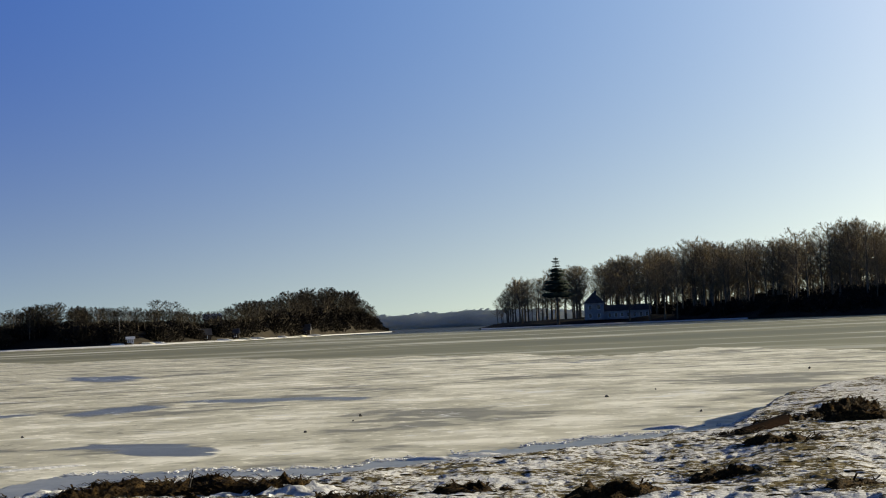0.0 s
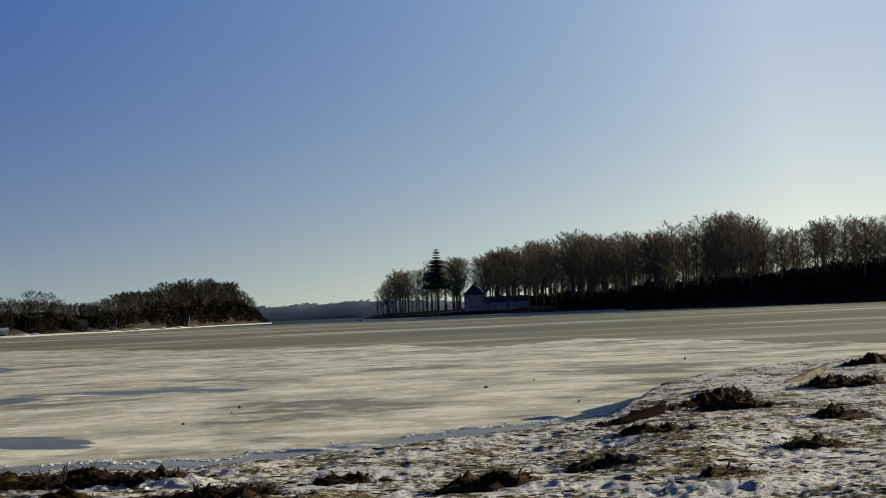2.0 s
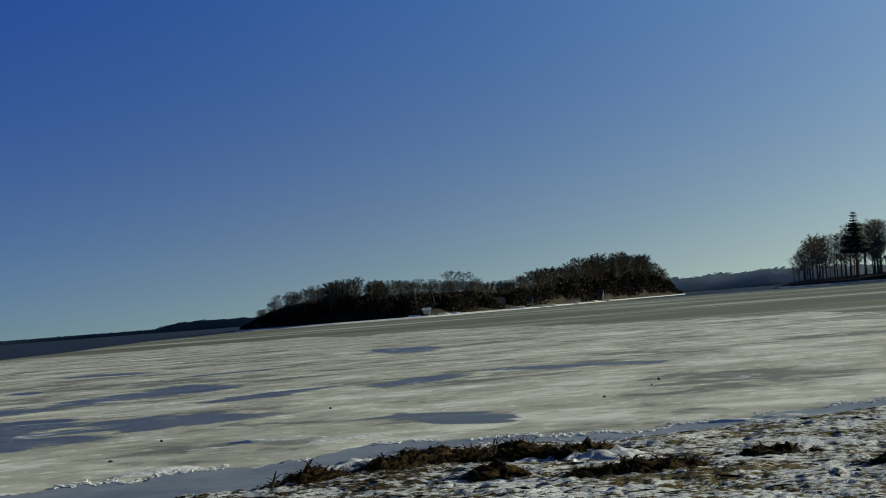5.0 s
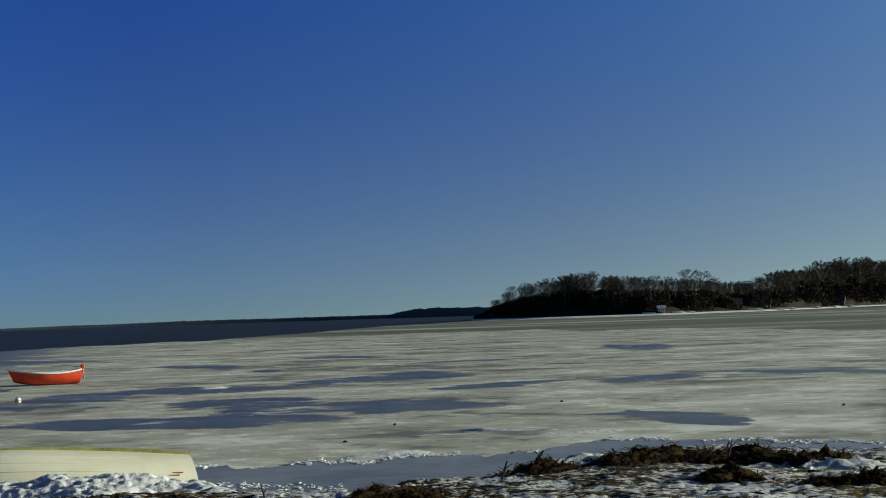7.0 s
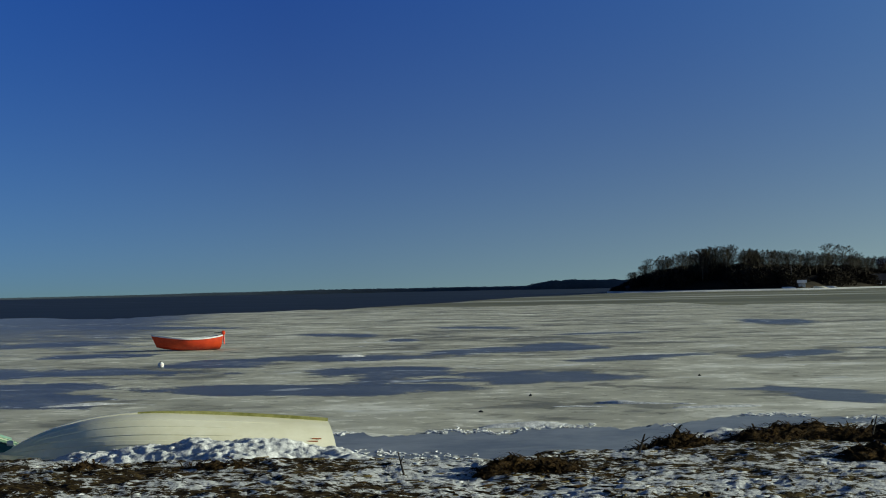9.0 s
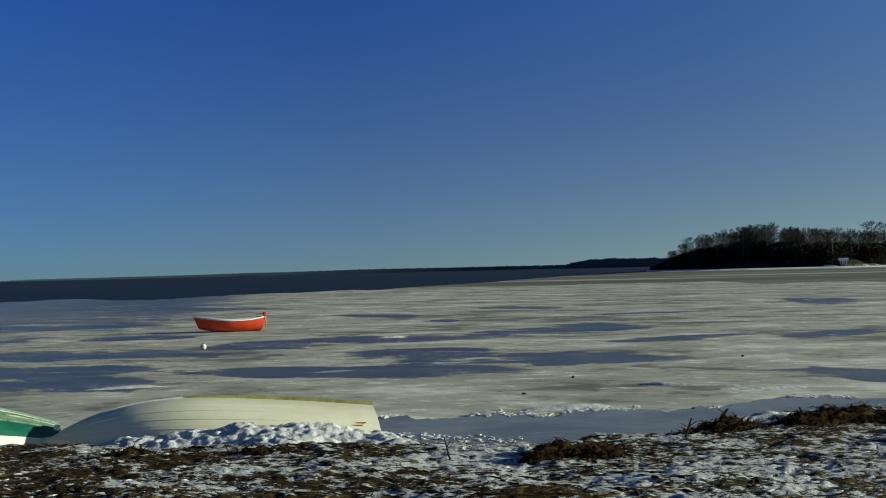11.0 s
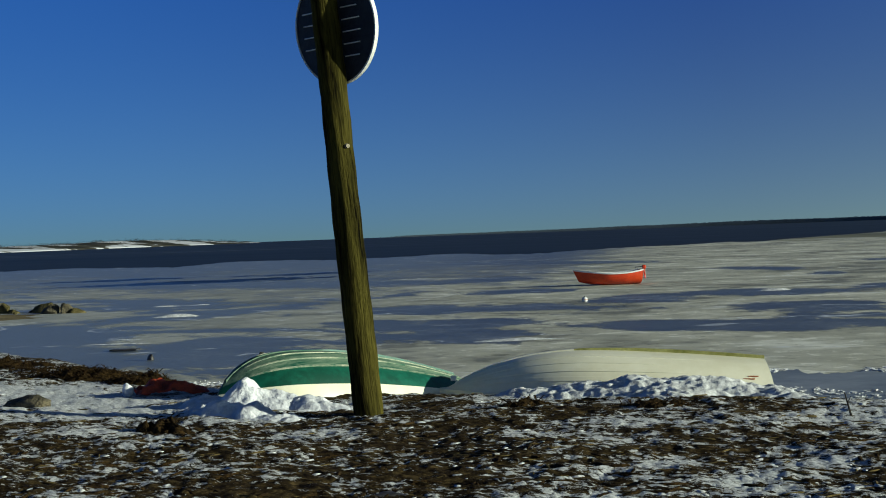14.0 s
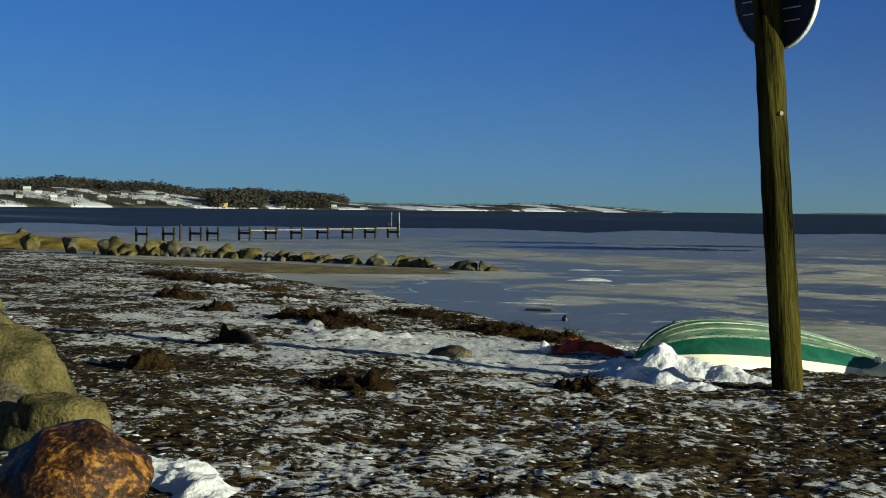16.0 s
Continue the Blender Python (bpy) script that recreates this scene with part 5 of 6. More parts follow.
# ---- bathing jetty ----
def make_jetty():
    heads = [66.07, 65.11, 64.69, 64.14, 63.52, 62.37, 61.40, 60.47, 59.51, 58.59, 57.76, 56.92]
    p0, p1 = Vector((-78.0, 34.5, 0)), Vector((-85.6, 55.6, 0))
    ob = thing("jetty", (p0 + p1) / 2, "narrow wooden bathing jetty with parts of its deck removed", "jetty")
    d = (p1 - p0).normalized()
    side = Vector((d.y, -d.x, 0))
    base = (p0 + p1) / 2
    places = []
    for h in heads:
        w = polar(h, 1)
        den = w.x * d.y - w.y * d.x
        s = (p0.x * d.y - p0.y * d.x) / den
        places.append(w * s - base)
    for k, c in enumerate(places):
        if k == 2:
            part("support_post", rod_bm(c - Vector((0, 0, 0.4)), c + Vector((0, 0, 0.95)), 0.07), M_WOOD_DARK, ob)
            continue
        for s in (-0.42, 0.42):
            q = c + side * s
            part("support_post", rod_bm(q - Vector((0, 0, 0.4)), q + Vector((0, 0, 0.78 if k < 11 else 1.0)), 0.075, 0.07), M_WOOD_DARK, ob)
        turn = Matrix.Rotation(math.atan2(side.y, side.x), 4, "Z")
        part("crossbeam", box_bm(1.02, 0.10, 0.13, c + Vector((0, 0, 0.42)), 0.01, turn), M_WOOD_DARK, ob)
    for k in range(4, 11):
        a, b = places[k], places[k + 1]
        z = 0.56 + 0.02 * (k - 4)
        turn = Matrix.Rotation(math.atan2(b.y - a.y, b.x - a.x), 4, "Z")
        if k == 4:
            continue
        for s in (-0.27, 0.0, 0.27):
            mid = (a + b) / 2 + side * s + Vector((0, 0, z))
            part("deck_plank", box_bm((b - a).length - 0.05, 0.24, 0.05, mid, 0.006, turn), M_WOOD_GREY, ob)
    for s in (-0.35, 0.30):
        q = places[-1] + side * s + d * 0.25
        part("ladder_rail", rod_bm(q + Vector((0, 0, 0.2)), q + Vector((0, 0, 1.72)), 0.045), M_WOOD_GREY, ob)
    for z in (0.35, 0.62):
        part("rung", rod_bm(places[-1] + side * -0.35 + d * 0.25 + Vector((0, 0, z)), places[-1] + side * 0.30 + d * 0.25 + Vector((0, 0, z)), 0.03), M_WOOD_GREY, ob)


make_jetty()


# ---- house, hut and mast ----
def wall_with_windows(parent, width, height, at, turn, spots, w_size, material):
    """A wall 0.4 m thick along x, with its windows set in."""
    m = Matrix.Translation(at) @ Matrix.Rotation(turn, 4, "Z")
    for x, z in spots:
        bm = box_bm(w_size[0], 0.10, w_size[1], (x, -0.03, z))
        bmesh.ops.transform(bm, matrix=m, verts=bm.verts)
        win = part("window", bm, M_PANE, parent)
        for q in (-1, 1):
            bm = box_bm(0.12, 0.14, w_size[1] + 0.2, (x + q * (w_size[0] / 2 + 0.05), -0.05, z))
            bmesh.ops.transform(bm, matrix=m, verts=bm.verts)
            part("frame", bm, M_WHITE, win)
        bm = box_bm(w_size[0] + 0.3, 0.2, 0.12, (x, -0.07, z - w_size[1] / 2 - 0.06))
        bmesh.ops.transform(bm, matrix=m, verts=bm.verts)
        part("sill", bm, M_WHITE, win)


def gable_bm(lx, ly, eave, ridge, over=0.4):
    bm = bmesh.new()
    x, y = lx / 2 + over, ly / 2 + over
    v = [bm.verts.new(c) for c in ((-x, -y, eave), (x, -y, eave), (x, y, eave), (-x, y, eave), (-x, 0, ridge), (x, 0, ridge))]
    for f in ((0, 1, 5, 4), (2, 3, 4, 5), (1, 2, 5), (3, 0, 4), (3, 2, 1, 0)):
        bm.faces.new([v[i] for i in f])
    return bm


def make_house():
    at = polar(-6.2, 655, 1.9)
    ob = thing("white_house", at, "white plastered house with a pyramid-roofed tower below the wood", "house", turn=-6.2 + 3)
    tower = part("tower", box_bm(8.0, 8.0, 7.0, (-8.3, 0, 3.5)), M_PLASTER, ob, "two-storey tower")
    bm = bmesh.new()
    bmesh.ops.create_cone(bm, cap_ends=True, segments=4, radius1=6.4, radius2=0.5, depth=4.4)
    bmesh.ops.rotate(bm, matrix=Matrix.Rotation(math.pi / 4, 3, "Z"), verts=bm.verts)
    bmesh.ops.translate(bm, vec=(-8.3, 0, 9.2), verts=bm.verts)
    roof = part("roof", bm, M_ROOF, ob, "dark pyramid roof")
    part("chimney", box_bm(1.0, 1.0, 2.0, (-7.6, 0.2, 11.3), 0.05), M_ROOF, roof)
    part("wing", box_bm(19.5, 7.0, 3.4, (5.5, 1.0, 1.7)), M_PLASTER, ob, "long single-storey wing")
    bm = gable_bm(19.5, 7.0, 3.4, 6.0)
    bmesh.ops.translate(bm, vec=(5.5, 1.0, 0), verts=bm.verts)
    part("roof", bm, M_ROOF, ob, "dark gabled roof")
    wall_with_windows(ob, 8, 7, Vector((-8.3, -4.0, 0)), 0, [(-1.8, 5.2), (1.8, 5.2), (-1.8, 1.7), (1.8, 1.7)], (1.2, 1.7), M_PLASTER)
    wall_with_windows(ob, 19, 3, Vector((5.5, -2.5, 0)), 0, [(-7.5, 1.7), (-4.9, 1.7), (-2.3, 1.7), (0.3, 1.7), (2.9, 1.7), (5.5, 1.7), (8.0, 1.7)], (1.1, 1.5), M_PLASTER)
    return ob


make_house()


def small_house(at, turn, size, wall, roof, label, name="cottage"):
    ob = thing(name, at, label, "house", "houses on the far shore", turn)
    lx, ly, h = size
    part("wall", box_bm(lx, ly, h, (0, 0, h / 2)), wall, ob)
    part("roof", gable_bm(lx, ly, h, h + ly * 0.45), roof, ob)
    wall_with_windows(ob, lx, h, Vector((0, -ly / 2, 0)), 0, [(-lx * 0.28, h * 0.55), (lx * 0.28, h * 0.55)], (lx * 0.14, h * 0.4), wall)
    return ob


small_house(polar(11.5, 498, 0.6), 11.5, (2.2, 2.0, 1.5), M_PLASTER, M_DIRTY_SNOW, "small white boathouse on the headland shore", "boathouse")
ob = thing("flagpole", polar(11.87, 500, 0.6), "thin bare flagpole on the headland shore", "flagpole")
part("pole", rod_bm((0, 0, -0.3), (0, 0, 8.2), 0.11, 0.06), M_SIGN_BACK, ob)
part("knob", rod_bm((0, 0, 8.2), (0, 0, 8.4), 0.14, 0.05), M_WHITE, ob)
part("foot", box_bm(0.5, 0.5, 0.5, (0, 0, 0), 0.03), M_WHITE, ob)
rng = random.Random(9)
for k, az in enumerate([11.1, 10.8, 12.2, 7.6, 7.2, 6.2, 5.6, 5.1, 8.4]):
    ob = thing("beached_boat", polar(az, float(pen_r(az)) - 2 + rng.uniform(0, 4), 0.15), "pale boat laid up on the headland shore", "boat", "boats laid up on the headland", az + rng.uniform(-15, 15))
    Ph = hull_shape(rng.uniform(4.0, 6.5), 1.7, 0.8, 0.8, 14, 12)
    vs = [Vector((p[0], p[1], p[2])) for p in Ph.reshape(-1, 3)]
    mesh_object("hull", vs, strip_faces(14, range(12), 13), M_WHITE if k % 3 else M_HULL_WHITE, ob, True)
    mesh_object("transom", vs[:13], [tuple(range(13))], M_WHITE, ob)

for k, (az, u) in enumerate(FAR_SPOTS):
    r = float(hill_r(az)) + 420 * u ** 1.5
    z = float(hill_h(np.array([az]), np.array([u]))[0, 0]) - 0.3
    yellow = k == 7
    size = (13, 6, 3.5) if yellow else (rngv.uniform(4, 6.5), 4.0, rngv.uniform(1.7, 2.3))
    small_house(polar(az, r, z), az + rngv.uniform(-20, 20), size, M_YELLOW if yellow else M_PLASTER, M_DIRTY_SNOW if k % 3 == 0 else M_ROOF, "long ochre house by the far shore" if yellow else "small white house on the far hillside")
small_house(polar(8.55, 640, 7.3), 8.5, (7, 5, 1.6), M_WOOD_DARK, M_DIRTY_SNOW, "long house with a snowy roof among the headland trees")
small_house(polar(9.1, 548, 0.8), 14, (9, 5, 1.7), M_WOOD_DARK, M_ROOF, "dark boat shed with a slate roof on the headland shore", "boat_shed")
small_house(polar(5.5, 688, 0.8), 2, (12, 6, 2.0), M_WOOD_DARK, M_ROOF, "dark boat shed with a slate roof on the headland shore", "boat_shed")
small_house(polar(7.9, 572, 0.8), 6, (6, 4, 1.8), M_WOOD_DARK, M_ROOF, "small dark hut on the headland shore", "hut")

# ---- seaweed, snow and driftwood on the beach ----
def weed_bank(name, label, path, wide, high, seed, material=M_WEED, strands=900, whole=False, category="seaweed"):
    """A ragged heap along a line of points, with loose strands on it."""
    rng = random.Random(seed)
    pts = [Vector((x, y, 0)) for x, y in path]
    lens = [(b - a).length for a, b in zip(pts, pts[1:])]
    total = sum(lens)
    n, m = max(8, int(total / 0.07)), 22
    S = np.linspace(0, total, n + 1)
    cum = np.concatenate([[0], np.cumsum(lens)])
    cx, cy = np.interp(S, cum, [p.x for p in pts]), np.interp(S, cum, [p.y for p in pts])
    tx, ty = np.gradient(cx), np.gradient(cy)
    ln = np.hypot(tx, ty)
    nx, ny = -ty / ln, tx / ln
    V = np.linspace(-1, 1, m + 1)
    wob = (fbm(S * 0.8, S * 0 + seed, seed, 3) - 0.5)
    wide_s = wide * (0.55 + 0.9 * fbm(S * 0.9, S * 0, seed + 3, 3)) * 0.5
    X = cx[:, None] + nx[:, None] * (V[None, :] * wide_s[:, None] + wob[:, None] * wide * 0.8)
    Y = cy[:, None] + ny[:, None] * (V[None, :] * wide_s[:, None] + wob[:, None] * wide * 0.8)
    G = beach_height(np.degrees(np.arctan2(-X, Y)), np.hypot(X, Y))
    ends = np.clip(np.minimum(S, total - S) / min(0.5, total * 0.4), 0, 1) ** 0.6
    if whole:
        ends = ends * np.clip((fbm(S * 0.9, S * 0 + 2, seed + 9, 3) - 0.33) * 5, 0.15, 1)
    elif strands and total > 2.5:
        ends = ends * np.clip((fbm(S * 0.95, S * 0 + 2, seed + 9, 3) - 0.42) * 7, 0.0, 1)
    prof = (1 - V ** 2)[None, :] ** 0.7 * ends[:, None]
    snowy = material in (M_SNOW, M_DIRTY_SNOW)
    rough, freq = (0.55, 6.0) if snowy else (1.5, 13.0)
    rag = 0.2 + 0.9 * fbm(X * 2.2, Y * 2.2, seed + 5, 3) + rough * (fbm(X * freq, Y * freq, seed + 6, 3) - 0.5)
    Z = G - 0.07 + (high + 0.07) * prof * np.maximum(0.1, rag)
    body = grid_object("mound", X, Y, Z, material)
    c = Vector((float(cx.mean()), float(cy.mean()), float(G.mean())))
    ob = thing(name, c, label, category, "heaps on the beach")
    body.parent = ob
    body.matrix_parent_inverse = ob.matrix_basis.inverted()
    if strands:
        v, f = [], []
        for k in range(int(total * strands)):
            i, j = rng.randrange(n + 1), rng.randrange(2, m - 1)
            p = Vector((X[i, j], Y[i, j], Z[i, j]))
            a = rng.uniform(0, 6.28)
            d = Vector((math.cos(a), math.sin(a), rng.uniform(0.0, 0.6))).normalized()
            l, w = rng.uniform(0.04, 0.18), rng.uniform(0.003, 0.011)
            s = d.cross(Vector((0, 0, 1))).normalized() * w
            q = p + d * l * 0.6
            e = q + (d + Vector((rng.uniform(-0.5, 0.5), rng.uniform(-0.5, 0.5), -0.7))) * l * 0.5
            b = len(v)
            v.extend([p - s - c, p + s - c, q + s - c, q - s - c, e - c])
            f.extend([(b, b + 1, b + 2, b + 3), (b + 3, b + 2, b + 4)])
        tagged(mesh_object("loose_weed", v, f, material, ob), kind="stuff")
    return ob


def arc(*pairs):
    return [tuple(polar(az, r))[:2] for az, r in pairs]


LW = "heap of dark brown seaweed thrown up along the shore"
weed_bank("seaweed_bank", LW, arc((18.2, 14.0), (15.9, 14.4), (13.8, 15.4), (10.9, 15.8), (8.1, 16.2), (6.5, 15.9), (4.3, 14.9), (2.7, 14.4), (1.4, 14.4)), 1.0, 0.12, 201)
weed_bank("seaweed_bank", LW, arc((24.0, 13.0), (22.3, 13.2), (20.5, 13.4), (18.9, 13.3)), 0.8, 0.11, 203)
weed_bank("seaweed_bank", LW, arc((18.2, 14.8), (16.6, 15.1), (14.6, 15.5)), 0.8, 0.11, 213)
weed_bank("seaweed_bank", LW, arc((7, 13.6), (4, 13.7), (0.8, 13.9)), 0.8, 0.11, 205)
weed_bank("seaweed_bank", LW, arc((-10.8, 19.9), (-11.8, 21), (-13, 22.3), (-15, 24), (-17, 25.5), (-20.3, 27.8)), 0.8, 0.15, 207)
weed_bank("seaweed_bank", LW, arc((50.7, 18.1), (52.4, 18.7), (53.8, 19.9), (55.2, 21.0), (56.4, 22.3), (58.0, 23.9), (59.7, 24.6), (61.3, 26.9), (62.9, 30.0), (64.7, 32.3), (66.3, 34.6)), 1.0, 0.08, 209, whole=True)
weed_bank("seaweed_bank", LW, arc((58.6, 18.6), (59.8, 20.0), (60.6, 21.0)), 1.1, 0.17, 211)
LP = "small clump of frozen brown seaweed on the snow"
for k, (x, y, l, h) in enumerate([(1.6, 13.6, 1.3, 0.14), (2.7, 14.5, 0.9, 0.12), (3.9, 17.7, 1.3, 0.14), (5.7, 21.1, 1.2, 0.16), (6.4, 18.8, 1.0, 0.12), (11.8, 32.8, 1.6, 0.25), (8.6, 24.6, 1.4, 0.16),
                                  (-15.1, 7.75, 0.8, 0.22), (-13.3, 5.75, 0.9, 0.14), (-11.2, 6.7, 1.1, 0.13), (-10.25, 8.4, 0.9, 0.13), (-16.4, 9.85, 0.9, 0.16), (-2.2, 13.9, 0.9, 0.12), (0.3, 14.6, 0.9, 0.10),
                                  (-7.6, 11.9, 1.1, 0.08), (-8.6, 11.2, 0.8, 0.08), (-20.0, 9.8, 1.0, 0.15), (-23, 10.6, 1.2, 0.15), (3.4, 12.9, 0.8, 0.1), (4.9, 15.2, 0.9, 0.1)]):
    a = 0.5 * k
    weed_bank("seaweed_clump", LP, [(x - l / 2, y - 0.1 * math.sin(a)), (x, y), (x + l / 2, y + 0.1 * math.sin(a))], l * 0.6, h, 230 + k, strands=300)


def snow_heap(label, bumps, seed, material):
    """Shovelled or drifted snow: several rough humps (x, y, height, reach) run together."""
    xs, ys = [q[0] for q in bumps], [q[1] for q in bumps]
    m = 1.9 * max(q[3] for q in bumps)
    X, Y = np.meshgrid(np.arange(min(xs) - m, max(xs) + m, 0.022), np.arange(min(ys) - m, max(ys) + m, 0.022), indexing="ij")
    wx, wy = X + 0.22 * (fbm(X * 3, Y * 3, seed, 3) - 0.5), Y + 0.22 * (fbm(X * 3 + 9, Y * 3, seed + 1, 3) - 0.5)
    H = np.zeros(X.shape)
    for bx, by, h, reach in bumps:
        d = np.hypot(wx - bx, wy - by) / reach
        H = H + h ** 3 * np.exp(-3 * d ** 2)
    H = np.cbrt(H) * np.clip((np.cbrt(H) - 0.02) * 12, 0, 1)
    lumps = np.abs(fbm(X * 7, Y * 7, seed + 4, 3) - 0.5) * 2
    H = H * (0.60 + 0.5 * fbm(X * 3, Y * 3, seed + 2, 3)) - 0.03 * lumps * np.clip(H / 0.12, 0, 1) + 0.055 * (fbm(X * 19, Y * 19, seed + 5, 3) - 0.5) * np.clip(H / 0.06, 0, 1)
    G = beach_height(np.degrees(np.arctan2(-X, Y)), np.hypot(X, Y))
    Z = G - 0.05 + H
    keep = (H > 0.012)[:-1, :-1] & (H > 0.012)[1:, 1:]
    ob = grid_object("snow_drift", X, Y, Z, material, keep=keep)
    bm = bmesh.new()
    bm.from_mesh(ob.data)
    bmesh.ops.delete(bm, geom=[v for v in bm.verts if not v.link_faces], context="VERTS")
    bm.to_mesh(ob.data)
    bm.free()
    return tagged(ob, label, "snow drift")


snow_heap("lumpy drift of old snow banked against the cream dinghy", [(-9.3, 12.2, 0.13, 0.4), (-8.9, 12.45, 0.19, 0.45), (-8.45, 12.7, 0.24, 0.45), (-8.0, 12.95, 0.27, 0.42), (-7.65, 13.12, 0.21, 0.4), (-7.25, 13.25, 0.13, 0.42), (-6.9, 13.1, 0.08, 0.4), (-7.9, 12.5, 0.13, 0.5)], 301, M_DIRTY_SNOW)
snow_heap("heap of white snow piled up beside the leaning post", [(-11.08, 10.1, 0.42, 0.25), (-10.8, 10.25, 0.27, 0.26), (-10.48, 10.38, 0.16, 0.28), (-11.5, 9.9, 0.20, 0.3), (-10.55, 9.65, 0.20, 0.22), (-10.85, 9.6, 0.21, 0.24), (-11.2, 9.7, 0.13, 0.32), (-10.2, 9.7, 0.09, 0.3), (-10.15, 10.4, 0.10, 0.3)], 303, M_SNOW)
snow_heap("small drift of snow beside the rusty boulder", [(-8.2, 3.45, 0.15, 0.28), (-7.9, 3.55, 0.18, 0.28), (-7.5, 3.55, 0.13, 0.28), (-7.0, 3.4, 0.10, 0.32)], 307, M_SNOW)
for k, (x, y, l) in enumerate([(-21.5, 12.1, 2.0), (-25.5, 13.2, 2.4), (-18.4, 10.2, 1.6), (-14.3, 7.0, 1.2), (-5.4, 12.6, 1.6), (-3.8, 15.4, 2.0), (-1.6, 15.2, 1.6), (5.9, 24.2, 0.9), (-16.2, 9.2, 2.6)]):
    weed_bank("snow_patch", "patch of wind-packed snow on the beach", [(x - l / 2, y), (x, y + 0.1), (x + l / 2, y - 0.05)], l * 0.6, 0.06, 320 + k, M_CRUST, 0, category="snow")


# ---- crumbs of snow and scraps of weed ----
def scatter(name, label, category, count, area, size, flat, material, seed, lift=0.0, long=1.3):
    """Small flattened crumbs strewn over the beach, in one mesh."""
    rs = np.random.RandomState(seed)
    az = rs.uniform(area[0], area[1], count)
    r = area[2] * (area[3] / area[2]) ** rs.uniform(0, 1, count)
    keep = (shore_r(az) - r) > 0.6
    az, r = az[keep], r[keep]
    clump = fbm(-r * np.sin(np.radians(az)) * 0.9, r * np.cos(np.radians(az)) * 0.9, seed, 3)
    keep = clump > 0.44
    az, r = az[keep], r[keep]
    n = len(az)
    x, y = -r * np.sin(np.radians(az)), r * np.cos(np.radians(az))
    wob = (fbm(x * 0.5, y * 0.5, 5, 3) - 0.5) * 2.2
    z = beach_height(az, r + wob) + (fbm(x * 0.9, y * 0.9, 11, 3) - 0.5) * 0.11 + (fbm(x * 4.0, y * 4.0, 12, 3) - 0.5) * 0.030 + lift
    s = size[0] * (size[1] / size[0]) ** rs.uniform(0, 1, n)
    ring = [(math.cos(q * 1.0472), math.sin(q * 1.0472)) for q in range(6)]
    base = np.array([(cx, cy, -0.4) for cx, cy in ring] + [(cx * 0.72, cy * 0.72, 0.75) for cx, cy in ring] + [(0, 0, 1.0)], float)
    P = base[None] * rs.uniform(0.65, 1.3, (n, 13, 1)) * s[:, None, None]
    P[:, :, 0] *= long
    P[:, :, 2] *= flat
    a = rs.uniform(0, 6.283, n)
    X = P[:, :, 0] * np.cos(a)[:, None] - P[:, :, 1] * np.sin(a)[:, None] * 0.7 + x[:, None]
    Y = P[:, :, 0] * np.sin(a)[:, None] + P[:, :, 1] * np.cos(a)[:, None] * 0.7 + y[:, None]
    V = np.stack([X, Y, P[:, :, 2] + z[:, None]], -1).reshape(-1, 3)
    tri = [(i, (i + 1) % 6, 6 + (i + 1) % 6) for i in range(6)] + [(i, 6 + (i + 1) % 6, 6 + i) for i in range(6)] + [(6 + i, 6 + (i + 1) % 6, 12) for i in range(6)]
    F = (np.array(tri)[None] + (np.arange(n) * 13)[:, None, None]).reshape(-1, 3)
    ob = mesh_object(name, V, F.tolist(), material, None, True)
    return tagged(ob, label, category, kind="stuff")


scatter("snow_crumbs", "crumbs of frozen snow strewn over the beach", "snow", 4500, (-26, 74, 8, 34), (0.012, 0.045), 0.16, M_CRUST, 401)
scatter("weed_scraps", "scraps of dark dead seaweed strewn over the beach", "seaweed", 5000, (-26, 74, 8, 34), (0.008, 0.028), 0.45, M_WEED, 402, 0.0, 4.5)
scatter("grass_scraps", "bits of yellow dead grass and straw on the beach", "litter", 5000, (-26, 74, 8, 30), (0.006, 0.016), 0.5, M_STRAW, 403, 0.0, 6.0)


# ---- broken ice along the edge of the shore ----
def shore_shards():
    rng = random.Random(51)
    v, f = [], []
    for k in range(4500):
        az = rng.uniform(-16, 50)
        r = float(shore_r(az)) + rng.choice([0.0, 0.2, 0.4]) + rng.gauss(0, 0.2)
        if -15 < az < 33 and rng.random() < 0.7:
            r = float(shore_ice_edge(np.array(az))) + abs(rng.gauss(0, 0.22))
        if noise.noise(Vector((az * 0.35, r * 0.2, 3))) < -0.05:
            continue
        c = polar(az, r, 0.02)
        n = rng.randrange(4, 7)
        s, h = rng.uniform(0.012, 0.05), rng.uniform(0.006, 0.016)
        a0, tilt = rng.uniform(0, 6.28), rng.uniform(-0.3, 0.3)
        b = len(v)
        for z in (0, h):
            for q in range(n):
                a = a0 + 6.283 * q / n
                v.append((c.x + math.cos(a) * s, c.y + math.sin(a) * s * 0.7, c.z + z + tilt * math.cos(a) * s))
        f.append(tuple(range(b + n, b + 2 * n)))
        f.extend([(b + q, b + (q + 1) % n, b + n + (q + 1) % n, b + n + q) for q in range(n)])
    ob = mesh_object("ice_shards", v, f, M_DIRTY_SNOW)
    return tagged(ob, "broken white ice and snow along the edge of the ice", "ice", kind="stuff")


shore_shards()


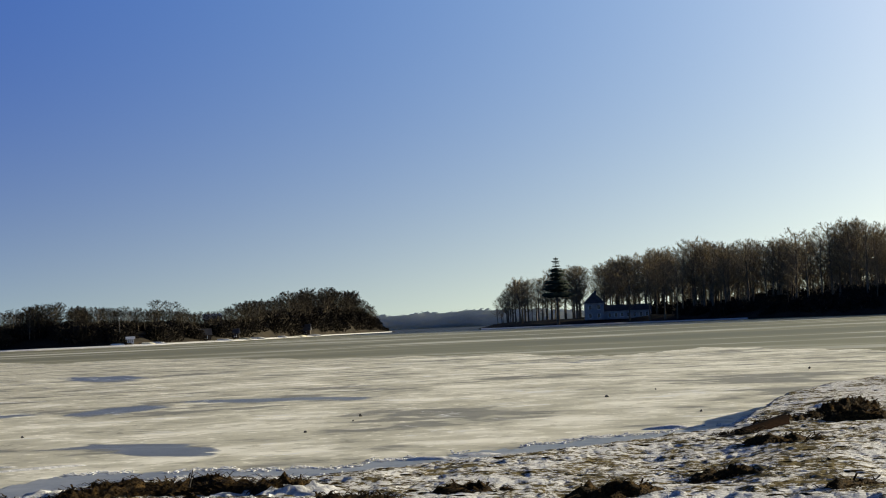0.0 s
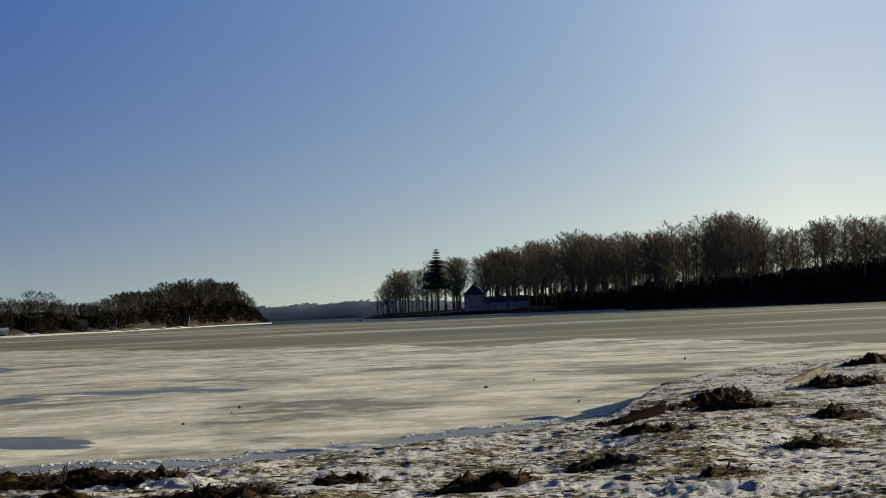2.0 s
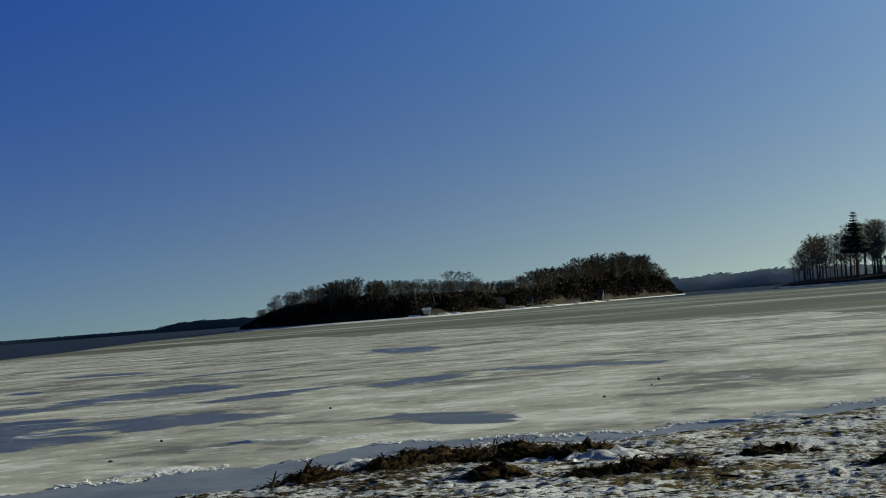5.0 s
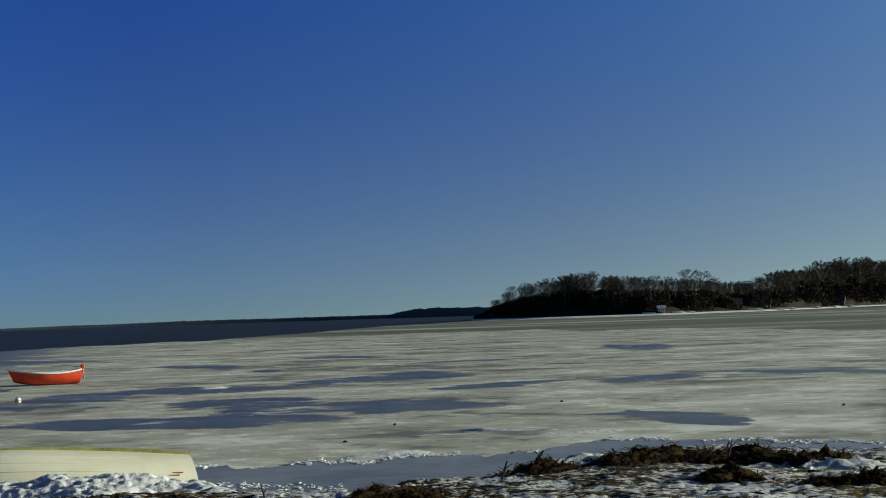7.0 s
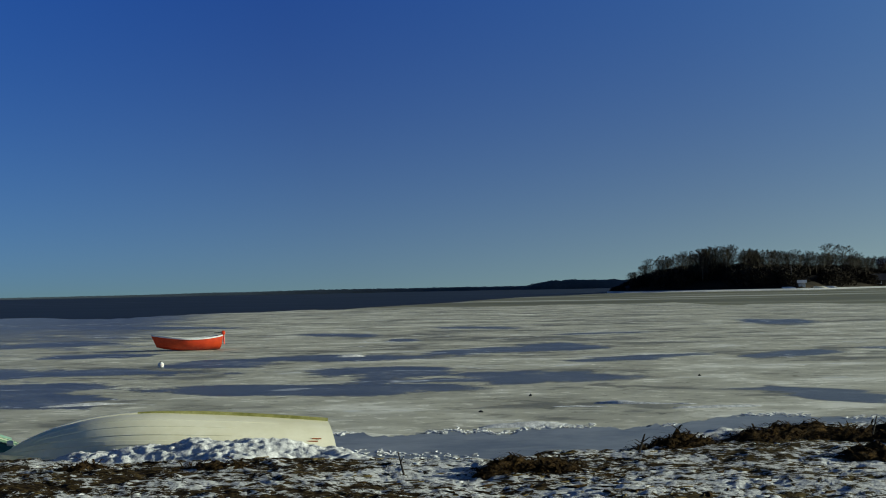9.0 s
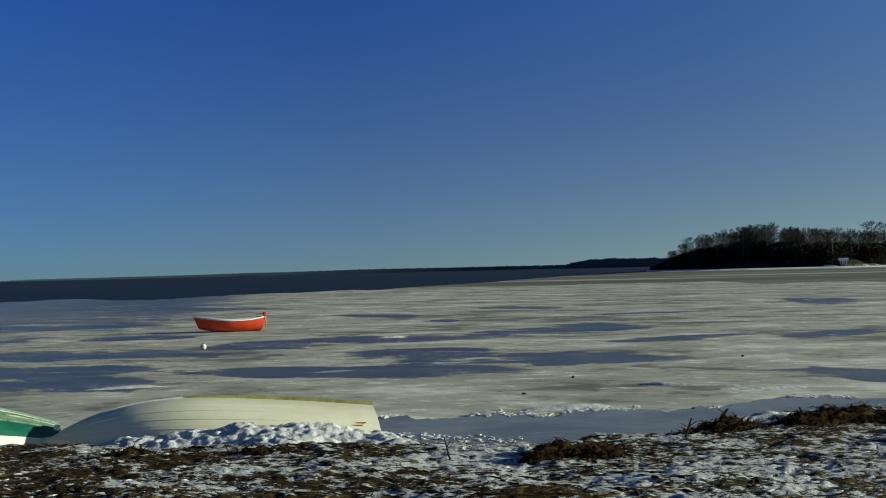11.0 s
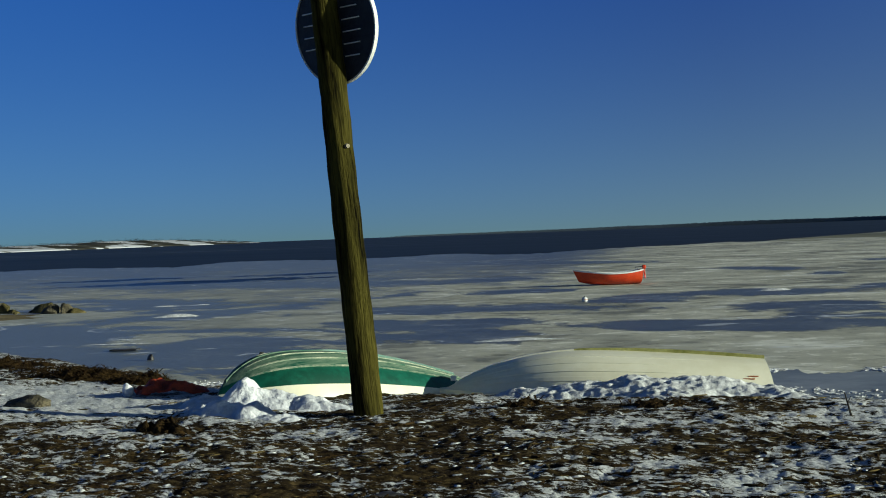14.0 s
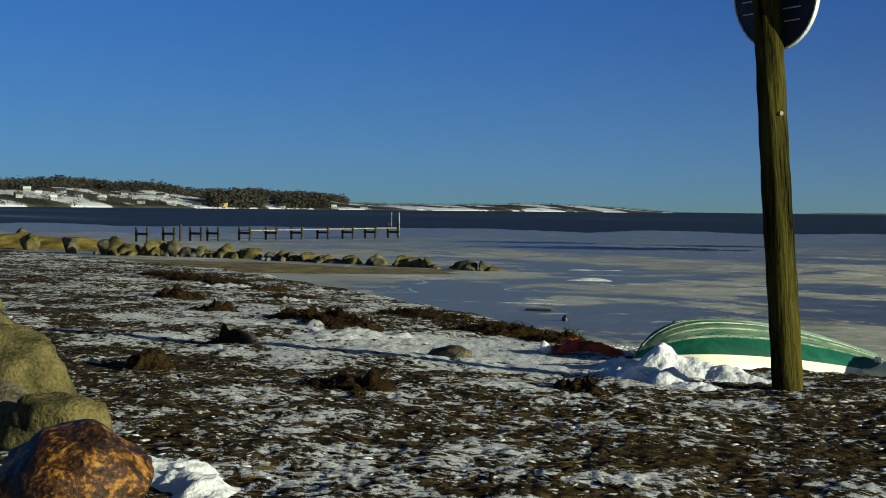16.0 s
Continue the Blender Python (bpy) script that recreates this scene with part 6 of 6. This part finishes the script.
# ---- driftwood and litter ----
def plank(name, at, turn, tilt, size, material, label, category="driftwood"):
    bm = box_bm(*size, (0, 0, 0), min(size) * 0.2)
    for v in bm.verts:
        v.co.z += 0.02 * math.sin(v.co.x * 3.1) * size[2] * 4
    me = bpy.data.meshes.new(name)
    bm.to_mesh(me)
    bm.free()
    me.materials.append(material)
    ob = new(name, me)
    ob.matrix_basis = pose(at[0], at[1], at[2], 0, tilt, turn)
    return tagged(ob, label, category)


plank("driftwood_beam", (4.2, 20.2, 0.48), 40, -6, (0.95, 0.14, 0.2), M_BEAM, "dark waterlogged beam lying in the seaweed")
plank("bleached_plank", (8.65, 27.2, 0.58), 35, -11, (1.25, 0.07, 0.13), M_WOOD_GREY, "bleached pale plank sticking out of the seaweed")


def make_branch(name, at, tip, r, label):
    ob = thing(name, at, label, "branch")
    p, q = Vector((0, 0, -0.05)), Vector(tip)
    part("stem", rod_bm(p, q, r, r * 0.5, 6), M_WOOD_DARK, ob)
    part("twig", rod_bm(p.lerp(q, 0.55), q + Vector((q.z * 0.4, 0, -q.length * 0.2)), r * 0.5, r * 0.2, 5), M_WOOD_DARK, ob)


make_branch("branch", (-4.25, 13.6, 0.52), (0.05, 0.03, 0.12), 0.014, "dark stick standing in the seaweed")
make_branch("branch", (-5.5, 11.3, 0.55), (-0.05, 0.0, 0.13), 0.010, "thin dark twig standing in the seaweed")
make_branch("branch", (2.75, 19.0, 0.45), (0.9, 0.3, 0.05), 0.03, "dark stick lying on the snow")
make_branch("branch", (-2.4, 15.0, 0.6), (0.04, 0, 0.12), 0.009, "thin dark twig standing in the seaweed")


def make_tarpaulin():
    n, m = 48, 24
    U, V = np.meshgrid(np.linspace(-0.38, 0.38, n), np.linspace(-0.24, 0.24, m), indexing="ij")
    Z = (fbm(U * 10 + 5, V * 13 + 2, 88, 4) - 0.25) * 0.26 * (1 - (U / 0.46) ** 2) * (1 - (V / 0.29) ** 2)
    X, Y = -12.98 + U * 0.5 - V * 0.866, 10.74 + U * 0.866 + V * 0.5
    Z += beach_height(np.degrees(np.arctan2(-X, Y)), np.hypot(X, Y)) + 0.01 + 0.035 * (1 - (U / 0.38) ** 4) * (1 - (V / 0.24) ** 4)
    ob = grid_object("red_tarpaulin", X, Y, Z, M_PLASTIC_RED)
    return tagged(ob, "crumpled red tarpaulin frozen to the beach", "tarpaulin")


make_tarpaulin()
put_boulder(160, (-13.22, 10.36, 0.46), (0.2, 0.16, 0.13), M_SNOW, "lump of frozen snow", "", 0, 2, "snow_lump")
put_boulder(161, (-13.1, 9.05, 0.42), (0.62, 0.32, 0.22), M_STONE, "low tan stone lying on the snow", "", 25, 3, "stone")
put_boulder(162, (-15.1, 7.75, 0.45), (0.7, 0.45, 0.26), M_WOOD_DARK, "dark rotten stump on the snow", "", 15, 3, "stump")
plank("dark_slab", (-24.1, 19.0, 0.03), 30, 0, (0.55, 0.25, 0.03), M_STONE_DARK, "flat dark slab lying on the ice", "stone")


# ---- sand spit and grassy bank behind the groyne ----
def mound(name, a, b, wide, high, material, label, seed, kind="structure", category="bank"):
    a, b = Vector(a), Vector(b)
    n, m = 70, 24
    U, V = np.meshgrid(np.linspace(0, 1, n), np.linspace(-1, 1, m), indexing="ij")
    d = (b - a).normalized()
    X = a.x + (b.x - a.x) * U - d.y * V * wide
    Y = a.y + (b.y - a.y) * U + d.x * V * wide
    Z = -0.08 + (high + 0.08) * (1 - V ** 2) * np.sin(np.pi * np.clip(U * 0.96 + 0.02, 0, 1)) ** 0.5 * (0.5 + fbm(X * 0.8, Y * 0.8, seed, 4))
    return tagged(grid_object(name, X, Y, Z, material), label, category, kind=kind)


mound("sand_spit", (-58, 15.8, 0), (-38.5, 27.6, 0), 4.6, 0.11, M_SAND, "low spit of wet sand along the groyne", 501)
mound("grassy_bank", (-78, 21.0, 0), (-62, 27.5, 0), 2.6, 0.5, M_DEADGRASS, "low bank of yellow dead grass behind the groyne", 502)
# low dark lump added for an unidentified dark shape on the snow
put_boulder(163, (-6.4, 6.8, 0.42), (0.42, 0.26, 0.10), M_STONE_DARK, "low dark bluish lump half sunk in the snow", "", 20, 3, "stone")
# low ridges of blown snow on the ice: heading, distance, length, turn
for k, (az, r, l) in enumerate([(49.9, 44.2, 1.6), (49.6, 51.8, 2.4), (52.4, 33.0, 2.6), (28.0, 47.8, 1.2), (37.2, 29.2, 2.4), (17.0, 26.5, 2.2), (14.5, 25.6, 1.8), (19.5, 26.0, 1.4), (0.6, 23.2, 1.8), (-1.2, 23.6, 1.2), (-5.4, 26.2, 1.6), (-8.4, 28.0, 1.4), (21.5, 22.4, 1.6)]):
    c = polar(az, r)
    side = polar(az + 90 + 14 * math.sin(k * 2.3), l / 2)
    mound("snow_ridge", c - side, c + side, 0.16 + 0.003 * r, 0.05, M_DIRTY_SNOW, "low ridge of blown snow on the ice", 520 + k, "", "snow")
